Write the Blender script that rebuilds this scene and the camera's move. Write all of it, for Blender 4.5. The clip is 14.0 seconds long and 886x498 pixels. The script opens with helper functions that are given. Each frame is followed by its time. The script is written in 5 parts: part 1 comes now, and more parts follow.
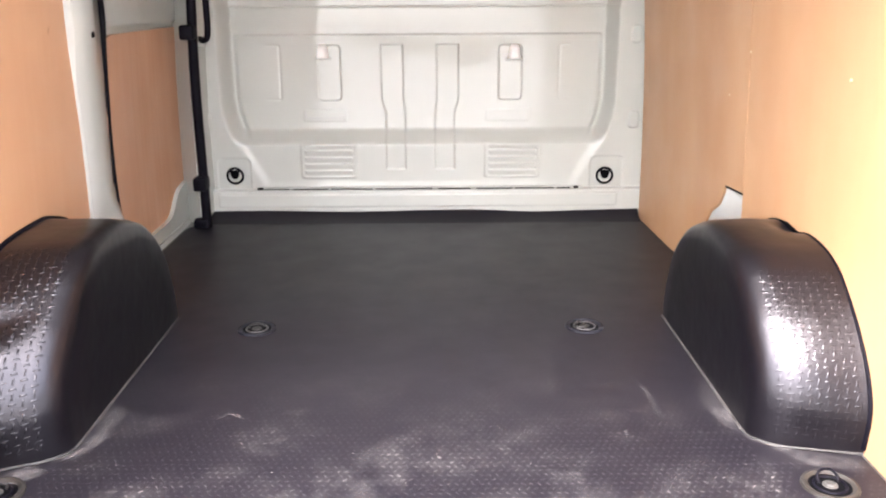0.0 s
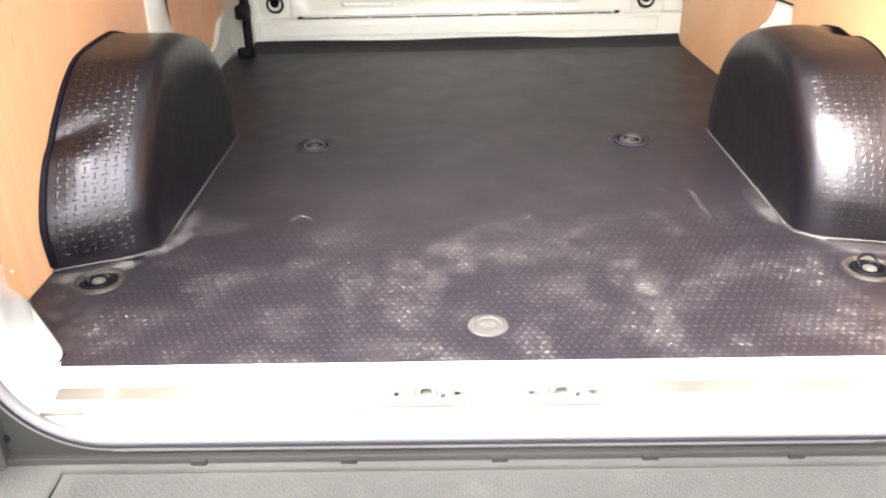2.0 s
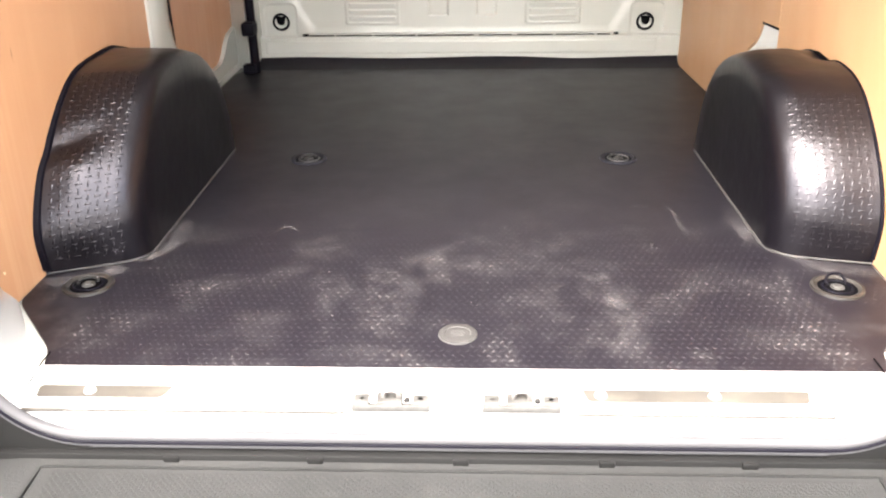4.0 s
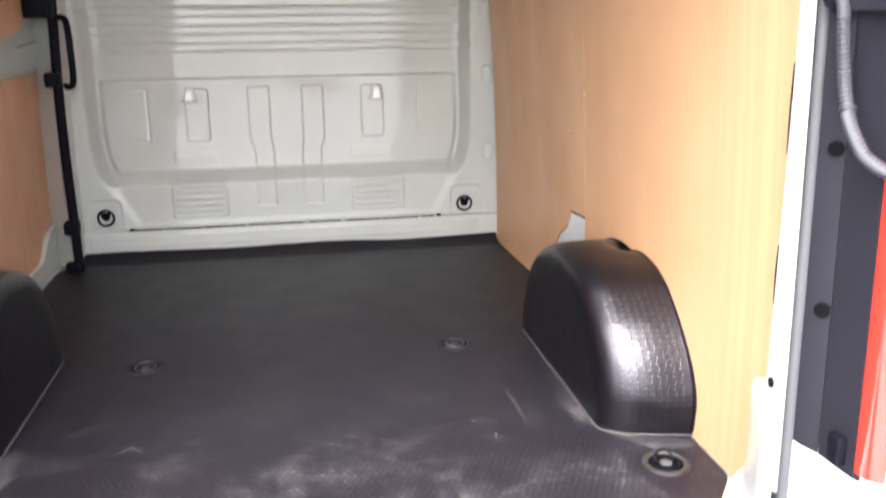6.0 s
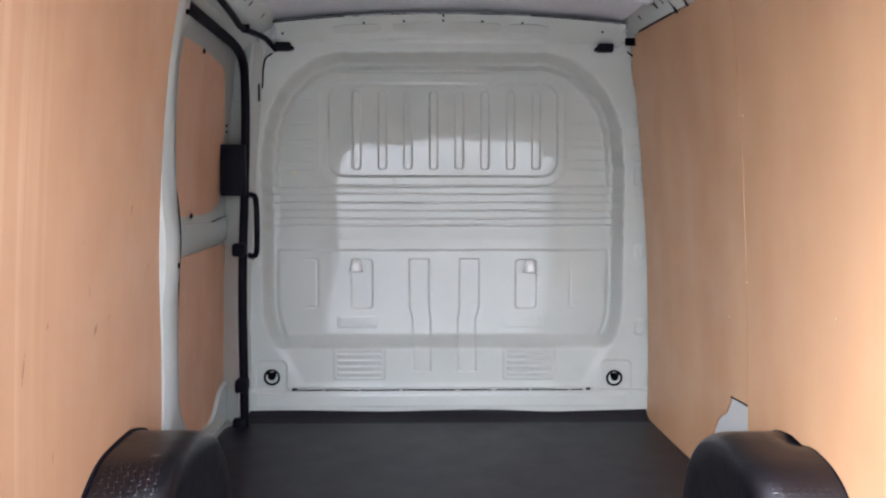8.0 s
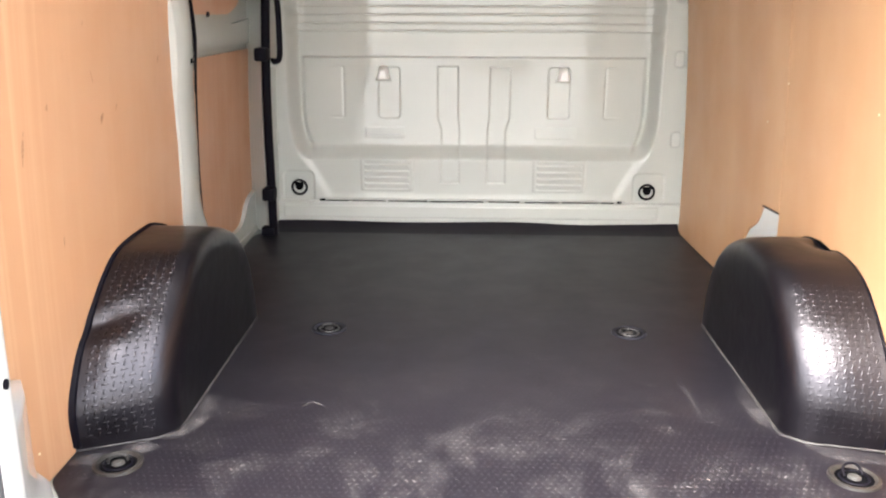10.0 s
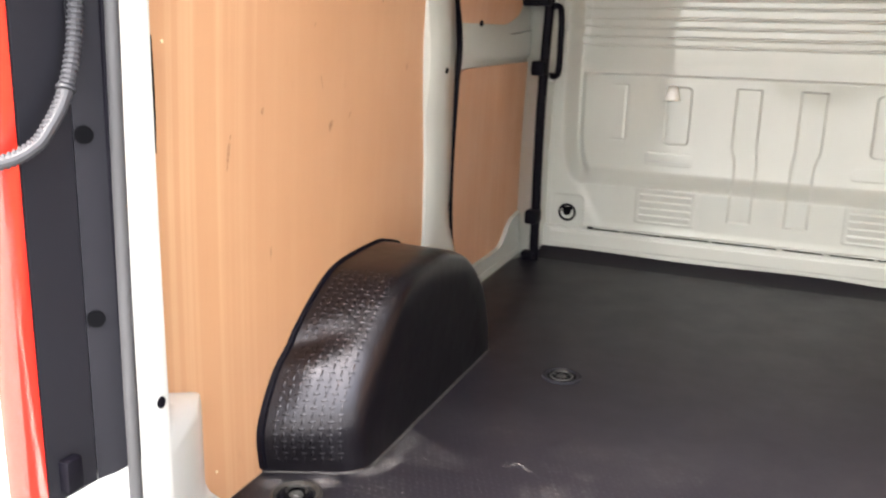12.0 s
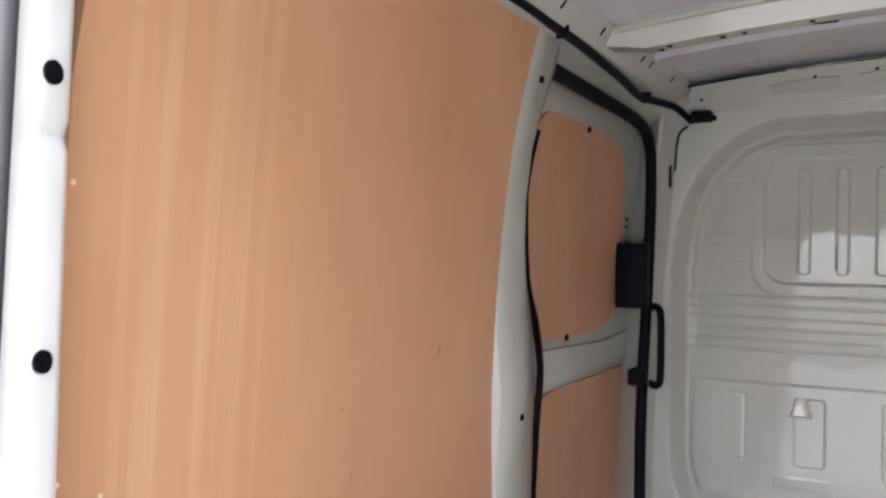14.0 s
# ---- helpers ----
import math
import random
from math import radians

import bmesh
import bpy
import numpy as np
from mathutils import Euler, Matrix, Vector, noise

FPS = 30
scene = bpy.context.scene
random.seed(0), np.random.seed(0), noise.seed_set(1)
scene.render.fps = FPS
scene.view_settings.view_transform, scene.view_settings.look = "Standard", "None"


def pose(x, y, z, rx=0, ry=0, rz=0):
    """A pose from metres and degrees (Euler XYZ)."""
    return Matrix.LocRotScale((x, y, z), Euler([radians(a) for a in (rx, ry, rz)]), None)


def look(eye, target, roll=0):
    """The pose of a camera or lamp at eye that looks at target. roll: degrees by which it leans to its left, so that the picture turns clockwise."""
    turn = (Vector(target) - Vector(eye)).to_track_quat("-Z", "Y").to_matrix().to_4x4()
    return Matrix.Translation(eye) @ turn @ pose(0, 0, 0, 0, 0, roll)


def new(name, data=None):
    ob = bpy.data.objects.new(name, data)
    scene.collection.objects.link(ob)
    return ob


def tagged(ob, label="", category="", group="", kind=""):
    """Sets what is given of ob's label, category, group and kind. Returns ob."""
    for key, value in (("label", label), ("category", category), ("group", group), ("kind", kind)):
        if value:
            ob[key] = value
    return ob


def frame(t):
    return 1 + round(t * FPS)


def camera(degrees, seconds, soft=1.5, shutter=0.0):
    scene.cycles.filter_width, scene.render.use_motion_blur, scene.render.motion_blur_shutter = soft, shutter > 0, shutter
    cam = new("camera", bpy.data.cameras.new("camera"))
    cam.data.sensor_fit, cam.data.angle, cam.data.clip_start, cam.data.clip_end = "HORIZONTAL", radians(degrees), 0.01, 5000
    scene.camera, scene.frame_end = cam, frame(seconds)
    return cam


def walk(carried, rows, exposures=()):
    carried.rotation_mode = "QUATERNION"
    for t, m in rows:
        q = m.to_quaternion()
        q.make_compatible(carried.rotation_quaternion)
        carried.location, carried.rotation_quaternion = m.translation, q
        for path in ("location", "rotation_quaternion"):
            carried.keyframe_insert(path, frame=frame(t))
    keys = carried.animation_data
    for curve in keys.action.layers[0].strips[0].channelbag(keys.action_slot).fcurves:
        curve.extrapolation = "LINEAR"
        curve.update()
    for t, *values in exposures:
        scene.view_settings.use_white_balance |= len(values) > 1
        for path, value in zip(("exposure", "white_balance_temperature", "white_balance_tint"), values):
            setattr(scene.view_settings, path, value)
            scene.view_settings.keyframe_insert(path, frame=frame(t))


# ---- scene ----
cam = camera(55.2, 14.0, soft=2.1, shutter=0.35)
PATH = [
    (0, (0.038, 0.018, 0.735), (0.05, 1.931, 0.154), -0.3),
    (0.5, (0.047, 0.0, 0.718), (0.064, 1.921, 0.162), 0.4),
    (1, (0.043, -0.002, 0.664), (0.028, 1.857, -0.073), 0.4),
    (1.5, (0.013, -0.019, 0.675), (-0.065, 1.778, -0.199), -0.4),
    (2, (-0.04, -0.086, 0.675), (-0.075, 1.702, -0.221), -1.4),
    (2.2, (-0.042, -0.102, 0.677), (-0.053, 1.679, -0.233), -0.9),
    (4.3, (0.037, -0.128, 0.686), (-0.046, 1.678, -0.168), -0.9),
    (4.5, (0.035, -0.117, 0.689), (-0.041, 1.688, -0.168), -0.7),
    (5, (0.059, -0.111, 0.697), (0.076, 1.711, -0.129), -0.6),
    (5.5, (0.033, -0.125, 0.747), (0.233, 1.724, 0.011), -0.3),
    (6, (0.001, -0.145, 0.799), (0.334, 1.754, 0.268), -0.6),
    (6.3, (0.002, -0.162, 0.858), (0.337, 1.763, 0.436), -1.3),
    (6.5, (-0.002, -0.172, 0.872), (0.305, 1.775, 0.546), -1.4),
    (6.7, (-0.008, -0.180, 0.897), (0.263, 1.789, 0.652), -1.1),
    (7, (-0.020, -0.206, 0.903), (0.186, 1.775, 0.757), -1.2),
    (7.5, (-0.031, -0.21, 0.896), (0.051, 1.783, 0.751), -0.2),
    (8, (-0.089, -0.202, 0.872), (-0.046, 1.79, 0.7), 0.1),
    (8.5, (-0.094, -0.194, 0.836), (-0.067, 1.781, 0.521), -0.2),
    (8.7, (-0.068, -0.182, 0.839), (-0.069, 1.785, 0.477), 0.3),
    (10.8, (0.008, -0.122, 0.755), (-0.165, 1.78, 0.161), -1.5),
    (11, (0.027, -0.079, 0.753), (-0.262, 1.819, 0.194), -1.4),
    (11.2, (0.040, -0.050, 0.757), (-0.375, 1.840, 0.225), -0.6),
    (11.5, (0.092, -0.012, 0.774), (-0.497, 1.824, 0.244), -0.1),
    (12, (0.052, 0.107, 0.764), (-0.696, 1.886, 0.238), 1.1),
    (12.2, (0.042, 0.180, 0.785), (-0.773, 1.935, 0.270), 0.7),
    (12.5, (-0.001, 0.244, 0.822), (-0.829, 1.999, 0.337), 1.1),
    (12.8, (-0.008, 0.315, 0.838), (-0.975, 2.032, 0.510), 0.2),
    (13, (-0.027, 0.38, 0.863), (-1.067, 2.072, 0.632), 0.2),
    (13.5, (-0.031, 0.45, 0.92), (-1.119, 2.126, 0.832), -0.1),
    (14, (-0.058, 0.468, 0.959), (-1.046, 2.207, 0.956), 0.5),
]

EXPOSURES = [(0.0, 3.94, 6250, 14), (0.5, 3.93, 6250, 14), (1.5, 4.26, 6600, 9), (4.5, 3.78, 6600, 10), (5.0, 3.84, 6550, 10), (5.5, 3.81, 6300, 10), (6.0, 3.49, 6050, 12), (6.5, 3.24, 5650, 13),
             (7.5, 3.22, 5400, 12), (8.5, 3.3, 5800, 10), (11.0, 3.84, 6450, 9), (12.0, 3.59, 6500, 8), (12.5, 3.52, 6400, 9), (13.0, 3.32, 6150, 11), (14.0, 3.06, 5950, 12)]
walk(cam, [(t, look(eye, target, roll)) for t, eye, target, roll in PATH], EXPOSURES)

# ---- world and sun ----
SUN_EL, SUN_AZ = 58.0, 203.0          # degrees; azimuth clockwise from the van's nose (+y)
world = bpy.data.worlds.new("sky")
scene.world = world
world.use_nodes = True
wn = world.node_tree.nodes
sky = wn.new("ShaderNodeTexSky")
sky.sky_type, sky.sun_disc = "NISHITA", False
sky.sun_elevation, sky.sun_rotation = radians(SUN_EL), radians(SUN_AZ)
sky.air_density, sky.dust_density, sky.ozone_density = 1.0, 7.0, 0.5
wn["Background"].inputs["Strength"].default_value = 0.15
haze = wn.new("ShaderNodeHueSaturation")           # thin bright overcast: little blue is left
haze.inputs["Saturation"].default_value = 0.48
world.node_tree.links.new(sky.outputs[0], haze.inputs["Color"])
world.node_tree.links.new(haze.outputs[0], wn["Background"].inputs["Color"])
sun_data = bpy.data.lights.new("sun", "SUN")
sun_data.energy, sun_data.angle, sun_data.color = 0.36, radians(110), (1.0, 0.95, 0.88)
sun = new("sun", sun_data)
az, el = radians(SUN_AZ), radians(SUN_EL)
sun.matrix_world = look((math.sin(az) * math.cos(el) * 30, math.cos(az) * math.cos(el) * 30, math.sin(el) * 30), (0, 0, 0))


# ---- materials ----
def material(name, colour, rough=0.5, metal=0.0, coat=0.0, spec=0.5, vary=0.12, scale=6.0, bump=0.0, bump_scale=200.0, grime=0.0, grime_colour=(0.2, 0.18, 0.15), wave=0.0):
    """A painted, moulded or bare surface: broad and fine variation of colour and roughness, fine relief, some grime."""
    m = bpy.data.materials.new(name)
    m.use_nodes = True
    n, l = m.node_tree.nodes, m.node_tree.links
    b = n["Principled BSDF"]
    b.inputs["Metallic"].default_value = metal
    b.inputs["Coat Weight"].default_value = coat
    b.inputs["Coat Roughness"].default_value = 0.025
    b.inputs["Coat IOR"].default_value = 1.5
    b.inputs["Specular IOR Level"].default_value = spec
    tc = n.new("ShaderNodeTexCoord")
    big = n.new("ShaderNodeTexNoise")
    big.inputs["Scale"].default_value, big.inputs["Detail"].default_value = scale, 4.0
    fine = n.new("ShaderNodeTexNoise")
    fine.inputs["Scale"].default_value, fine.inputs["Detail"].default_value = bump_scale, 3.0
    for t in (big, fine):
        l.new(tc.outputs["Object"], t.inputs["Vector"])
    ramp = n.new("ShaderNodeMapRange")
    ramp.inputs["From Min"].default_value, ramp.inputs["From Max"].default_value = 0.3, 0.7
    ramp.inputs["To Min"].default_value, ramp.inputs["To Max"].default_value = 1.0 - vary, 1.0 + vary * 0.4
    l.new(big.outputs["Fac"], ramp.inputs["Value"])
    mul = n.new("ShaderNodeMix")
    mul.data_type, mul.blend_type = "RGBA", "MULTIPLY"
    mul.inputs["Factor"].default_value = 1.0
    mul.inputs["A"].default_value = (*colour, 1)
    l.new(ramp.outputs["Result"], mul.inputs["B"])
    last = mul.outputs["Result"]
    if grime:
        gn = n.new("ShaderNodeTexNoise")
        gn.inputs["Scale"].default_value, gn.inputs["Detail"].default_value = scale * 3.1, 6.0
        l.new(tc.outputs["Object"], gn.inputs["Vector"])
        gr = n.new("ShaderNodeMapRange")
        gr.inputs["From Min"].default_value, gr.inputs["From Max"].default_value = 0.52, 0.75
        gr.inputs["To Max"].default_value = grime
        l.new(gn.outputs["Fac"], gr.inputs["Value"])
        mix = n.new("ShaderNodeMix")
        mix.data_type = "RGBA"
        l.new(gr.outputs["Result"], mix.inputs["Factor"])
        l.new(last, mix.inputs["A"])
        mix.inputs["B"].default_value = (*grime_colour, 1)
        last = mix.outputs["Result"]
    l.new(last, b.inputs["Base Color"])
    rr = n.new("ShaderNodeMapRange")
    rr.inputs["To Min"].default_value, rr.inputs["To Max"].default_value = rough * 0.8, min(1.0, rough * 1.25)
    l.new(big.outputs["Fac"], rr.inputs["Value"])
    l.new(rr.outputs["Result"], b.inputs["Roughness"])
    if bump:
        bp = n.new("ShaderNodeBump")
        bp.inputs["Strength"].default_value, bp.inputs["Distance"].default_value = bump, 0.002
        l.new(fine.outputs["Fac"], bp.inputs["Height"])
        l.new(bp.outputs["Normal"], b.inputs["Normal"])
    if wave:                                        # pressed sheet is never quite flat: its gloss wavers
        wv = n.new("ShaderNodeTexNoise")
        wv.inputs["Scale"].default_value, wv.inputs["Detail"].default_value = 9.0, 2.0
        l.new(tc.outputs["Object"], wv.inputs["Vector"])
        wb = n.new("ShaderNodeBump")
        wb.inputs["Strength"].default_value, wb.inputs["Distance"].default_value = 1.0, wave
        l.new(wv.outputs["Fac"], wb.inputs["Height"])
        l.new(wb.outputs["Normal"], b.inputs["Coat Normal"])
    return m


def plywood(name, light, dark, seed, grain):
    """Sheet plywood faced with a reddish veneer: long upright grain, broad bands, a few rubbed marks."""
    m = bpy.data.materials.new(name)
    m.use_nodes = True
    n, l = m.node_tree.nodes, m.node_tree.links
    b = n["Principled BSDF"]
    tc = n.new("ShaderNodeTexCoord")

    def noise_at(sx, sy, sz, detail, shift):
        mp = n.new("ShaderNodeMapping")
        mp.inputs["Scale"].default_value = (sx, sy, sz)
        mp.inputs["Location"].default_value = (seed, seed * 1.7 + shift, shift)
        l.new(tc.outputs["Object"], mp.inputs["Vector"])
        t = n.new("ShaderNodeTexNoise")
        t.inputs["Scale"].default_value, t.inputs["Detail"].default_value = 1.0, detail
        l.new(mp.outputs["Vector"], t.inputs["Vector"])
        return t.outputs["Fac"]

    def ranged(value, lo, hi, a, z):
        r = n.new("ShaderNodeMapRange")
        for key, v in (("From Min", lo), ("From Max", hi), ("To Min", a), ("To Max", z)):
            r.inputs[key].default_value = v
        l.new(value, r.inputs["Value"])
        return r.outputs["Result"]

    def mixed(fac, a, bcol, mode="MIX"):
        x = n.new("ShaderNodeMix")
        x.data_type, x.blend_type = "RGBA", mode
        l.new(fac, x.inputs["Factor"])
        if isinstance(a, tuple):
            x.inputs["A"].default_value = (*a, 1)
        else:
            l.new(a, x.inputs["A"])
        x.inputs["B"].default_value = (*bcol, 1)
        return x.outputs["Result"]

    bands = ranged(noise_at(3, 5, 0.6, 3, 0), 0.3, 0.7, 0, 1)
    col = mixed(bands, light, dark)
    # one veneer leaf, by the rear edge, has bold pale grain; the others are plain
    sep = n.new("ShaderNodeSeparateXYZ")
    l.new(tc.outputs["Object"], sep.inputs[0])
    leaf = n.new("ShaderNodeMath")
    leaf.operation = "MULTIPLY"
    l.new(ranged(noise_at(6, 46, 0.25, 4, 3), 0.48, 0.62, 0, 0.9), leaf.inputs[0])
    l.new(ranged(sep.outputs["Y"], 1.26, 1.12, 0.12 * grain, grain), leaf.inputs[1])
    col = mixed(leaf.outputs[0], col, (light[0] * 1.10, light[1] * 1.22, light[2] * 1.32))
    blotch = ranged(noise_at(5, 5, 3, 4, 21), 0.35, 0.7, 0, 0.35)
    col = mixed(blotch, col, (dark[0] * 0.90, dark[1] * 0.88, dark[2] * 0.92))
    fibre = ranged(noise_at(20, 420, 9, 3, 7), 0.5, 0.8, 0, 0.18 * grain)
    col = mixed(fibre, col, (dark[0] * 0.75, dark[1] * 0.7, dark[2] * 0.65))
    marks = ranged(noise_at(9, 17, 6.5, 4, 11), 0.70, 0.80, 0, 0.22)
    col = mixed(marks, col, (dark[0] * 0.45, dark[1] * 0.42, dark[2] * 0.4))
    l.new(col, b.inputs["Base Color"])
    l.new(ranged(noise_at(7, 7, 5, 3, 5), 0.3, 0.7, 0.36, 0.52), b.inputs["Roughness"])
    bp = n.new("ShaderNodeBump")
    bp.inputs["Strength"].default_value, bp.inputs["Distance"].default_value = 0.12, 0.001
    l.new(noise_at(20, 420, 9, 3, 7), bp.inputs["Height"])
    l.new(bp.outputs["Normal"], b.inputs["Normal"])
    return m


def rubber(name, dust, gloss, raised=0.0, spec=0.38, relief=0.15, tone=1.0, uneven=False, wrinkle=0.0):
    """Black rubber with scuffs and trodden-in pale dust; dust thickens towards the rear sill, where people step and load."""
    m = bpy.data.materials.new(name)
    m.use_nodes = True
    n, l = m.node_tree.nodes, m.node_tree.links
    b = n["Principled BSDF"]
    b.inputs["Specular IOR Level"].default_value = spec
    b.inputs["Specular Tint"].default_value = (0.98, 0.93, 1.0, 1)   # faintly violet bloom of the rubber
    g = n.new("ShaderNodeNewGeometry")

    def noise_at(scale, detail, shift, stretch=(1, 1, 1)):
        mp = n.new("ShaderNodeMapping")
        mp.inputs["Location"].default_value = (shift, shift * 0.6, 0)
        mp.inputs["Scale"].default_value = stretch
        l.new(g.outputs["Position"], mp.inputs["Vector"])
        t = n.new("ShaderNodeTexNoise")
        t.inputs["Scale"].default_value, t.inputs["Detail"].default_value = scale, detail
        t.inputs["Roughness"].default_value = 0.62
        l.new(mp.outputs["Vector"], t.inputs["Vector"])
        return t.outputs["Fac"]

    def ranged(value, lo, hi, a, z):
        r = n.new("ShaderNodeMapRange")
        for key, v in (("From Min", lo), ("From Max", hi), ("To Min", a), ("To Max", z)):
            r.inputs[key].default_value = v
        l.new(value, r.inputs["Value"])
        return r.outputs["Result"]

    def math_node(op, a, c):
        x = n.new("ShaderNodeMath")
        x.operation = op
        for i, v in enumerate((a, c)):
            if isinstance(v, (int, float)):
                x.inputs[i].default_value = v
            else:
                l.new(v, x.inputs[i])
        return x.outputs[0]

    sep = n.new("ShaderNodeSeparateXYZ")
    l.new(g.outputs["Position"], sep.inputs[0])
    tread_zone = ranged(sep.outputs["Y"], 1.75, 1.15, 0.06, 1.0)
    patches = ranged(noise_at(7.5, 6, 3.1), 0.48, 0.72, 0.0, 1)
    spots = ranged(noise_at(38, 4, 8.0), 0.42, 0.70, 0.1, 1)
    scuff = ranged(noise_at(11, 6, 5.0, (1.0, 0.35, 1)), 0.60, 0.76, 0, 0.5)
    fac = math_node("MULTIPLY", math_node("MULTIPLY", patches, spots), tread_zone)
    fac = math_node("ADD", fac, math_node("MULTIPLY", scuff, tread_zone))
    if uneven:                                      # each dash has rubbed differently
        fac = math_node("MULTIPLY", fac, ranged(g.outputs["Random Per Island"], 0.1, 0.9, 0.1, 1.5))
    fac = math_node("ADD", math_node("MULTIPLY", fac, dust), math_node("MULTIPLY", tread_zone, raised))
    fac = math_node("MINIMUM", fac, 0.9)
    mix = n.new("ShaderNodeMix")
    mix.data_type = "RGBA"
    l.new(fac, mix.inputs["Factor"])
    mix.inputs["A"].default_value = (0.0136 * tone, 0.0117 * tone, 0.0172 * tone, 1)
    mix.inputs["B"].default_value = (0.30, 0.28, 0.27, 1)
    l.new(mix.outputs["Result"], b.inputs["Base Color"])
    rough = math_node("ADD", ranged(noise_at(9, 4, 1.0), 0.3, 0.7, gloss * 0.92, gloss * 1.08), math_node("MULTIPLY", fac, 0.35))
    l.new(rough, b.inputs["Roughness"])
    bp = n.new("ShaderNodeBump")
    bp.inputs["Strength"].default_value, bp.inputs["Distance"].default_value = relief, 0.002
    l.new(noise_at(260, 3, 0.0), bp.inputs["Height"])
    if wrinkle:                                     # the moulded cover does not lie quite taut
        wb = n.new("ShaderNodeBump")
        wb.inputs["Strength"].default_value, wb.inputs["Distance"].default_value = 1.0, wrinkle
        l.new(noise_at(13, 2, 2.3), wb.inputs["Height"])
        l.new(wb.outputs["Normal"], bp.inputs["Normal"])
    l.new(bp.outputs["Normal"], b.inputs["Normal"])
    return m


# Darker copy of the van's white: the weaker light inside is in the colour.
M_WHITE = material("van_white_paint_dim", (0.415, 0.420, 0.378), 0.4, coat=0.8, spec=0.12, vary=0.04, wave=0.0011)
# Brighter copy of the same white; the glare at the rear is in the colour.
M_WHITE_BRIGHT = material("van_white_paint_bright", (0.63, 0.635, 0.61), 0.2, coat=0.6, vary=0.03)
M_ROOF = material("van_roof_primer", (0.54, 0.54, 0.55), 0.45, vary=0.14, scale=4, bump=0.05)
M_PLY = plywood("plywood_lining", (0.52, 0.305, 0.160), (0.465, 0.262, 0.134), 1.3, 0.30)
M_PLY_GRAINED = plywood("plywood_lining_grained", (0.500, 0.280, 0.150), (0.445, 0.238, 0.124), 2.6, 0.8)
M_PLY_DOOR = plywood("plywood_door_lining", (0.51, 0.28, 0.160), (0.46, 0.243, 0.136), 4.7, 0.3)
M_MAT = rubber("rubber_floor_mat", 0.13, 0.45, spec=0.33, tone=0.49)
M_TREAD = rubber("rubber_tread", 0.55, 0.43, 0.026, spec=0.36, tone=0.50, uneven=True)
M_ARCH = rubber("rubber_arch_cover", 0.0, 0.31, spec=0.50, relief=0.005, tone=0.20, wrinkle=0.0016)
M_RIM = material("dusty_plastic_rim", (0.018, 0.0155, 0.0135), 0.5, vary=0.3, scale=40, grime=0.35, grime_colour=(0.062, 0.052, 0.043))
M_BLACK = material("black_rubber", (0.0028, 0.0023, 0.0052), 0.6, spec=0.10, vary=0.2, bump=0.1)
# Near-black stands for the shade inside holes and gaps; none is cut.
M_HOLE = material("cavity_shade", (0.002, 0.002, 0.0028), 0.8, spec=0.05, vary=0.2)
M_SEAL = material("grey_rubber_seal", (0.054, 0.053, 0.056), 0.6, spec=0.25, vary=0.15, bump=0.1)
M_PLASTIC = material("dark_grey_plastic", (0.0112, 0.0109, 0.0146), 0.6, spec=0.12, vary=0.15, bump=0.12, bump_scale=500)
M_BUMPER = material("bumper_plastic", (0.013, 0.0132, 0.013), 0.55, spec=0.3, vary=0.2, bump=0.5, bump_scale=420, grime=0.4, grime_colour=(0.026, 0.026, 0.025))
# Darker than the bumper plastic: the strip's shade is put into the colour.
M_VALANCE = material("dark_valance", (0.0050, 0.0049, 0.0048), 0.6, spec=0.2, vary=0.2, bump=0.1)
M_CONDUIT = material("grey_conduit", (0.031, 0.031, 0.036), 0.5, spec=0.32, vary=0.15)
M_IRON = material("dull_steel", (0.22, 0.21, 0.20), 0.4, metal=1.0, vary=0.3, scale=50)
M_DULL = material("dull_dark_steel", (0.025, 0.024, 0.023), 0.5, spec=0.3, metal=0.15, vary=0.3, scale=60)
M_ZINC = material("grey_zinc", (0.105, 0.102, 0.097), 0.5, metal=0.5, vary=0.3, scale=60)
M_RED = material("red_lens", (0.62, 0.025, 0.015), 0.12, coat=0.8, vary=0.1, scale=20)
M_CLEAR = material("clear_lens", (0.62, 0.58, 0.46), 0.12, coat=0.8, vary=0.25, scale=30)
M_PLUG = material("grey_plug", (0.036, 0.034, 0.033), 0.55, vary=0.2, scale=40, bump=0.2)
M_SCREW = material("screw_brass", (0.75, 0.62, 0.42), 0.4, metal=0.3, vary=0.2, scale=80)
M_SEALANT = material("pale_dust_line", (0.05, 0.046, 0.046), 0.6, vary=0.4, scale=30, grime=0.8, grime_colour=(0.015, 0.014, 0.015))
M_GROUND = material("ground_concrete", (0.37, 0.366, 0.352), 0.85, vary=0.2, scale=1.5, bump=0.4, bump_scale=60, grime=0.15)
# Brown for the pocket floors and sill line, with shade put into the colour.
M_SILL_SHADE = material("brown_sill_shade", (0.062, 0.057, 0.050), 0.40, vary=0.3, scale=9, grime=0.4, grime_colour=(0.13, 0.115, 0.095))
M_PEG = material("white_plastic", (0.80, 0.79, 0.75), 0.6, vary=0.05)
M_WORN = material("worn_print", (0.052, 0.050, 0.048), 0.6, vary=0.3, scale=60)
M_DOT = material("yellow_dot", (0.62, 0.46, 0.08), 0.5)
M_MARK = material("grey_print", (0.35, 0.35, 0.34), 0.5)


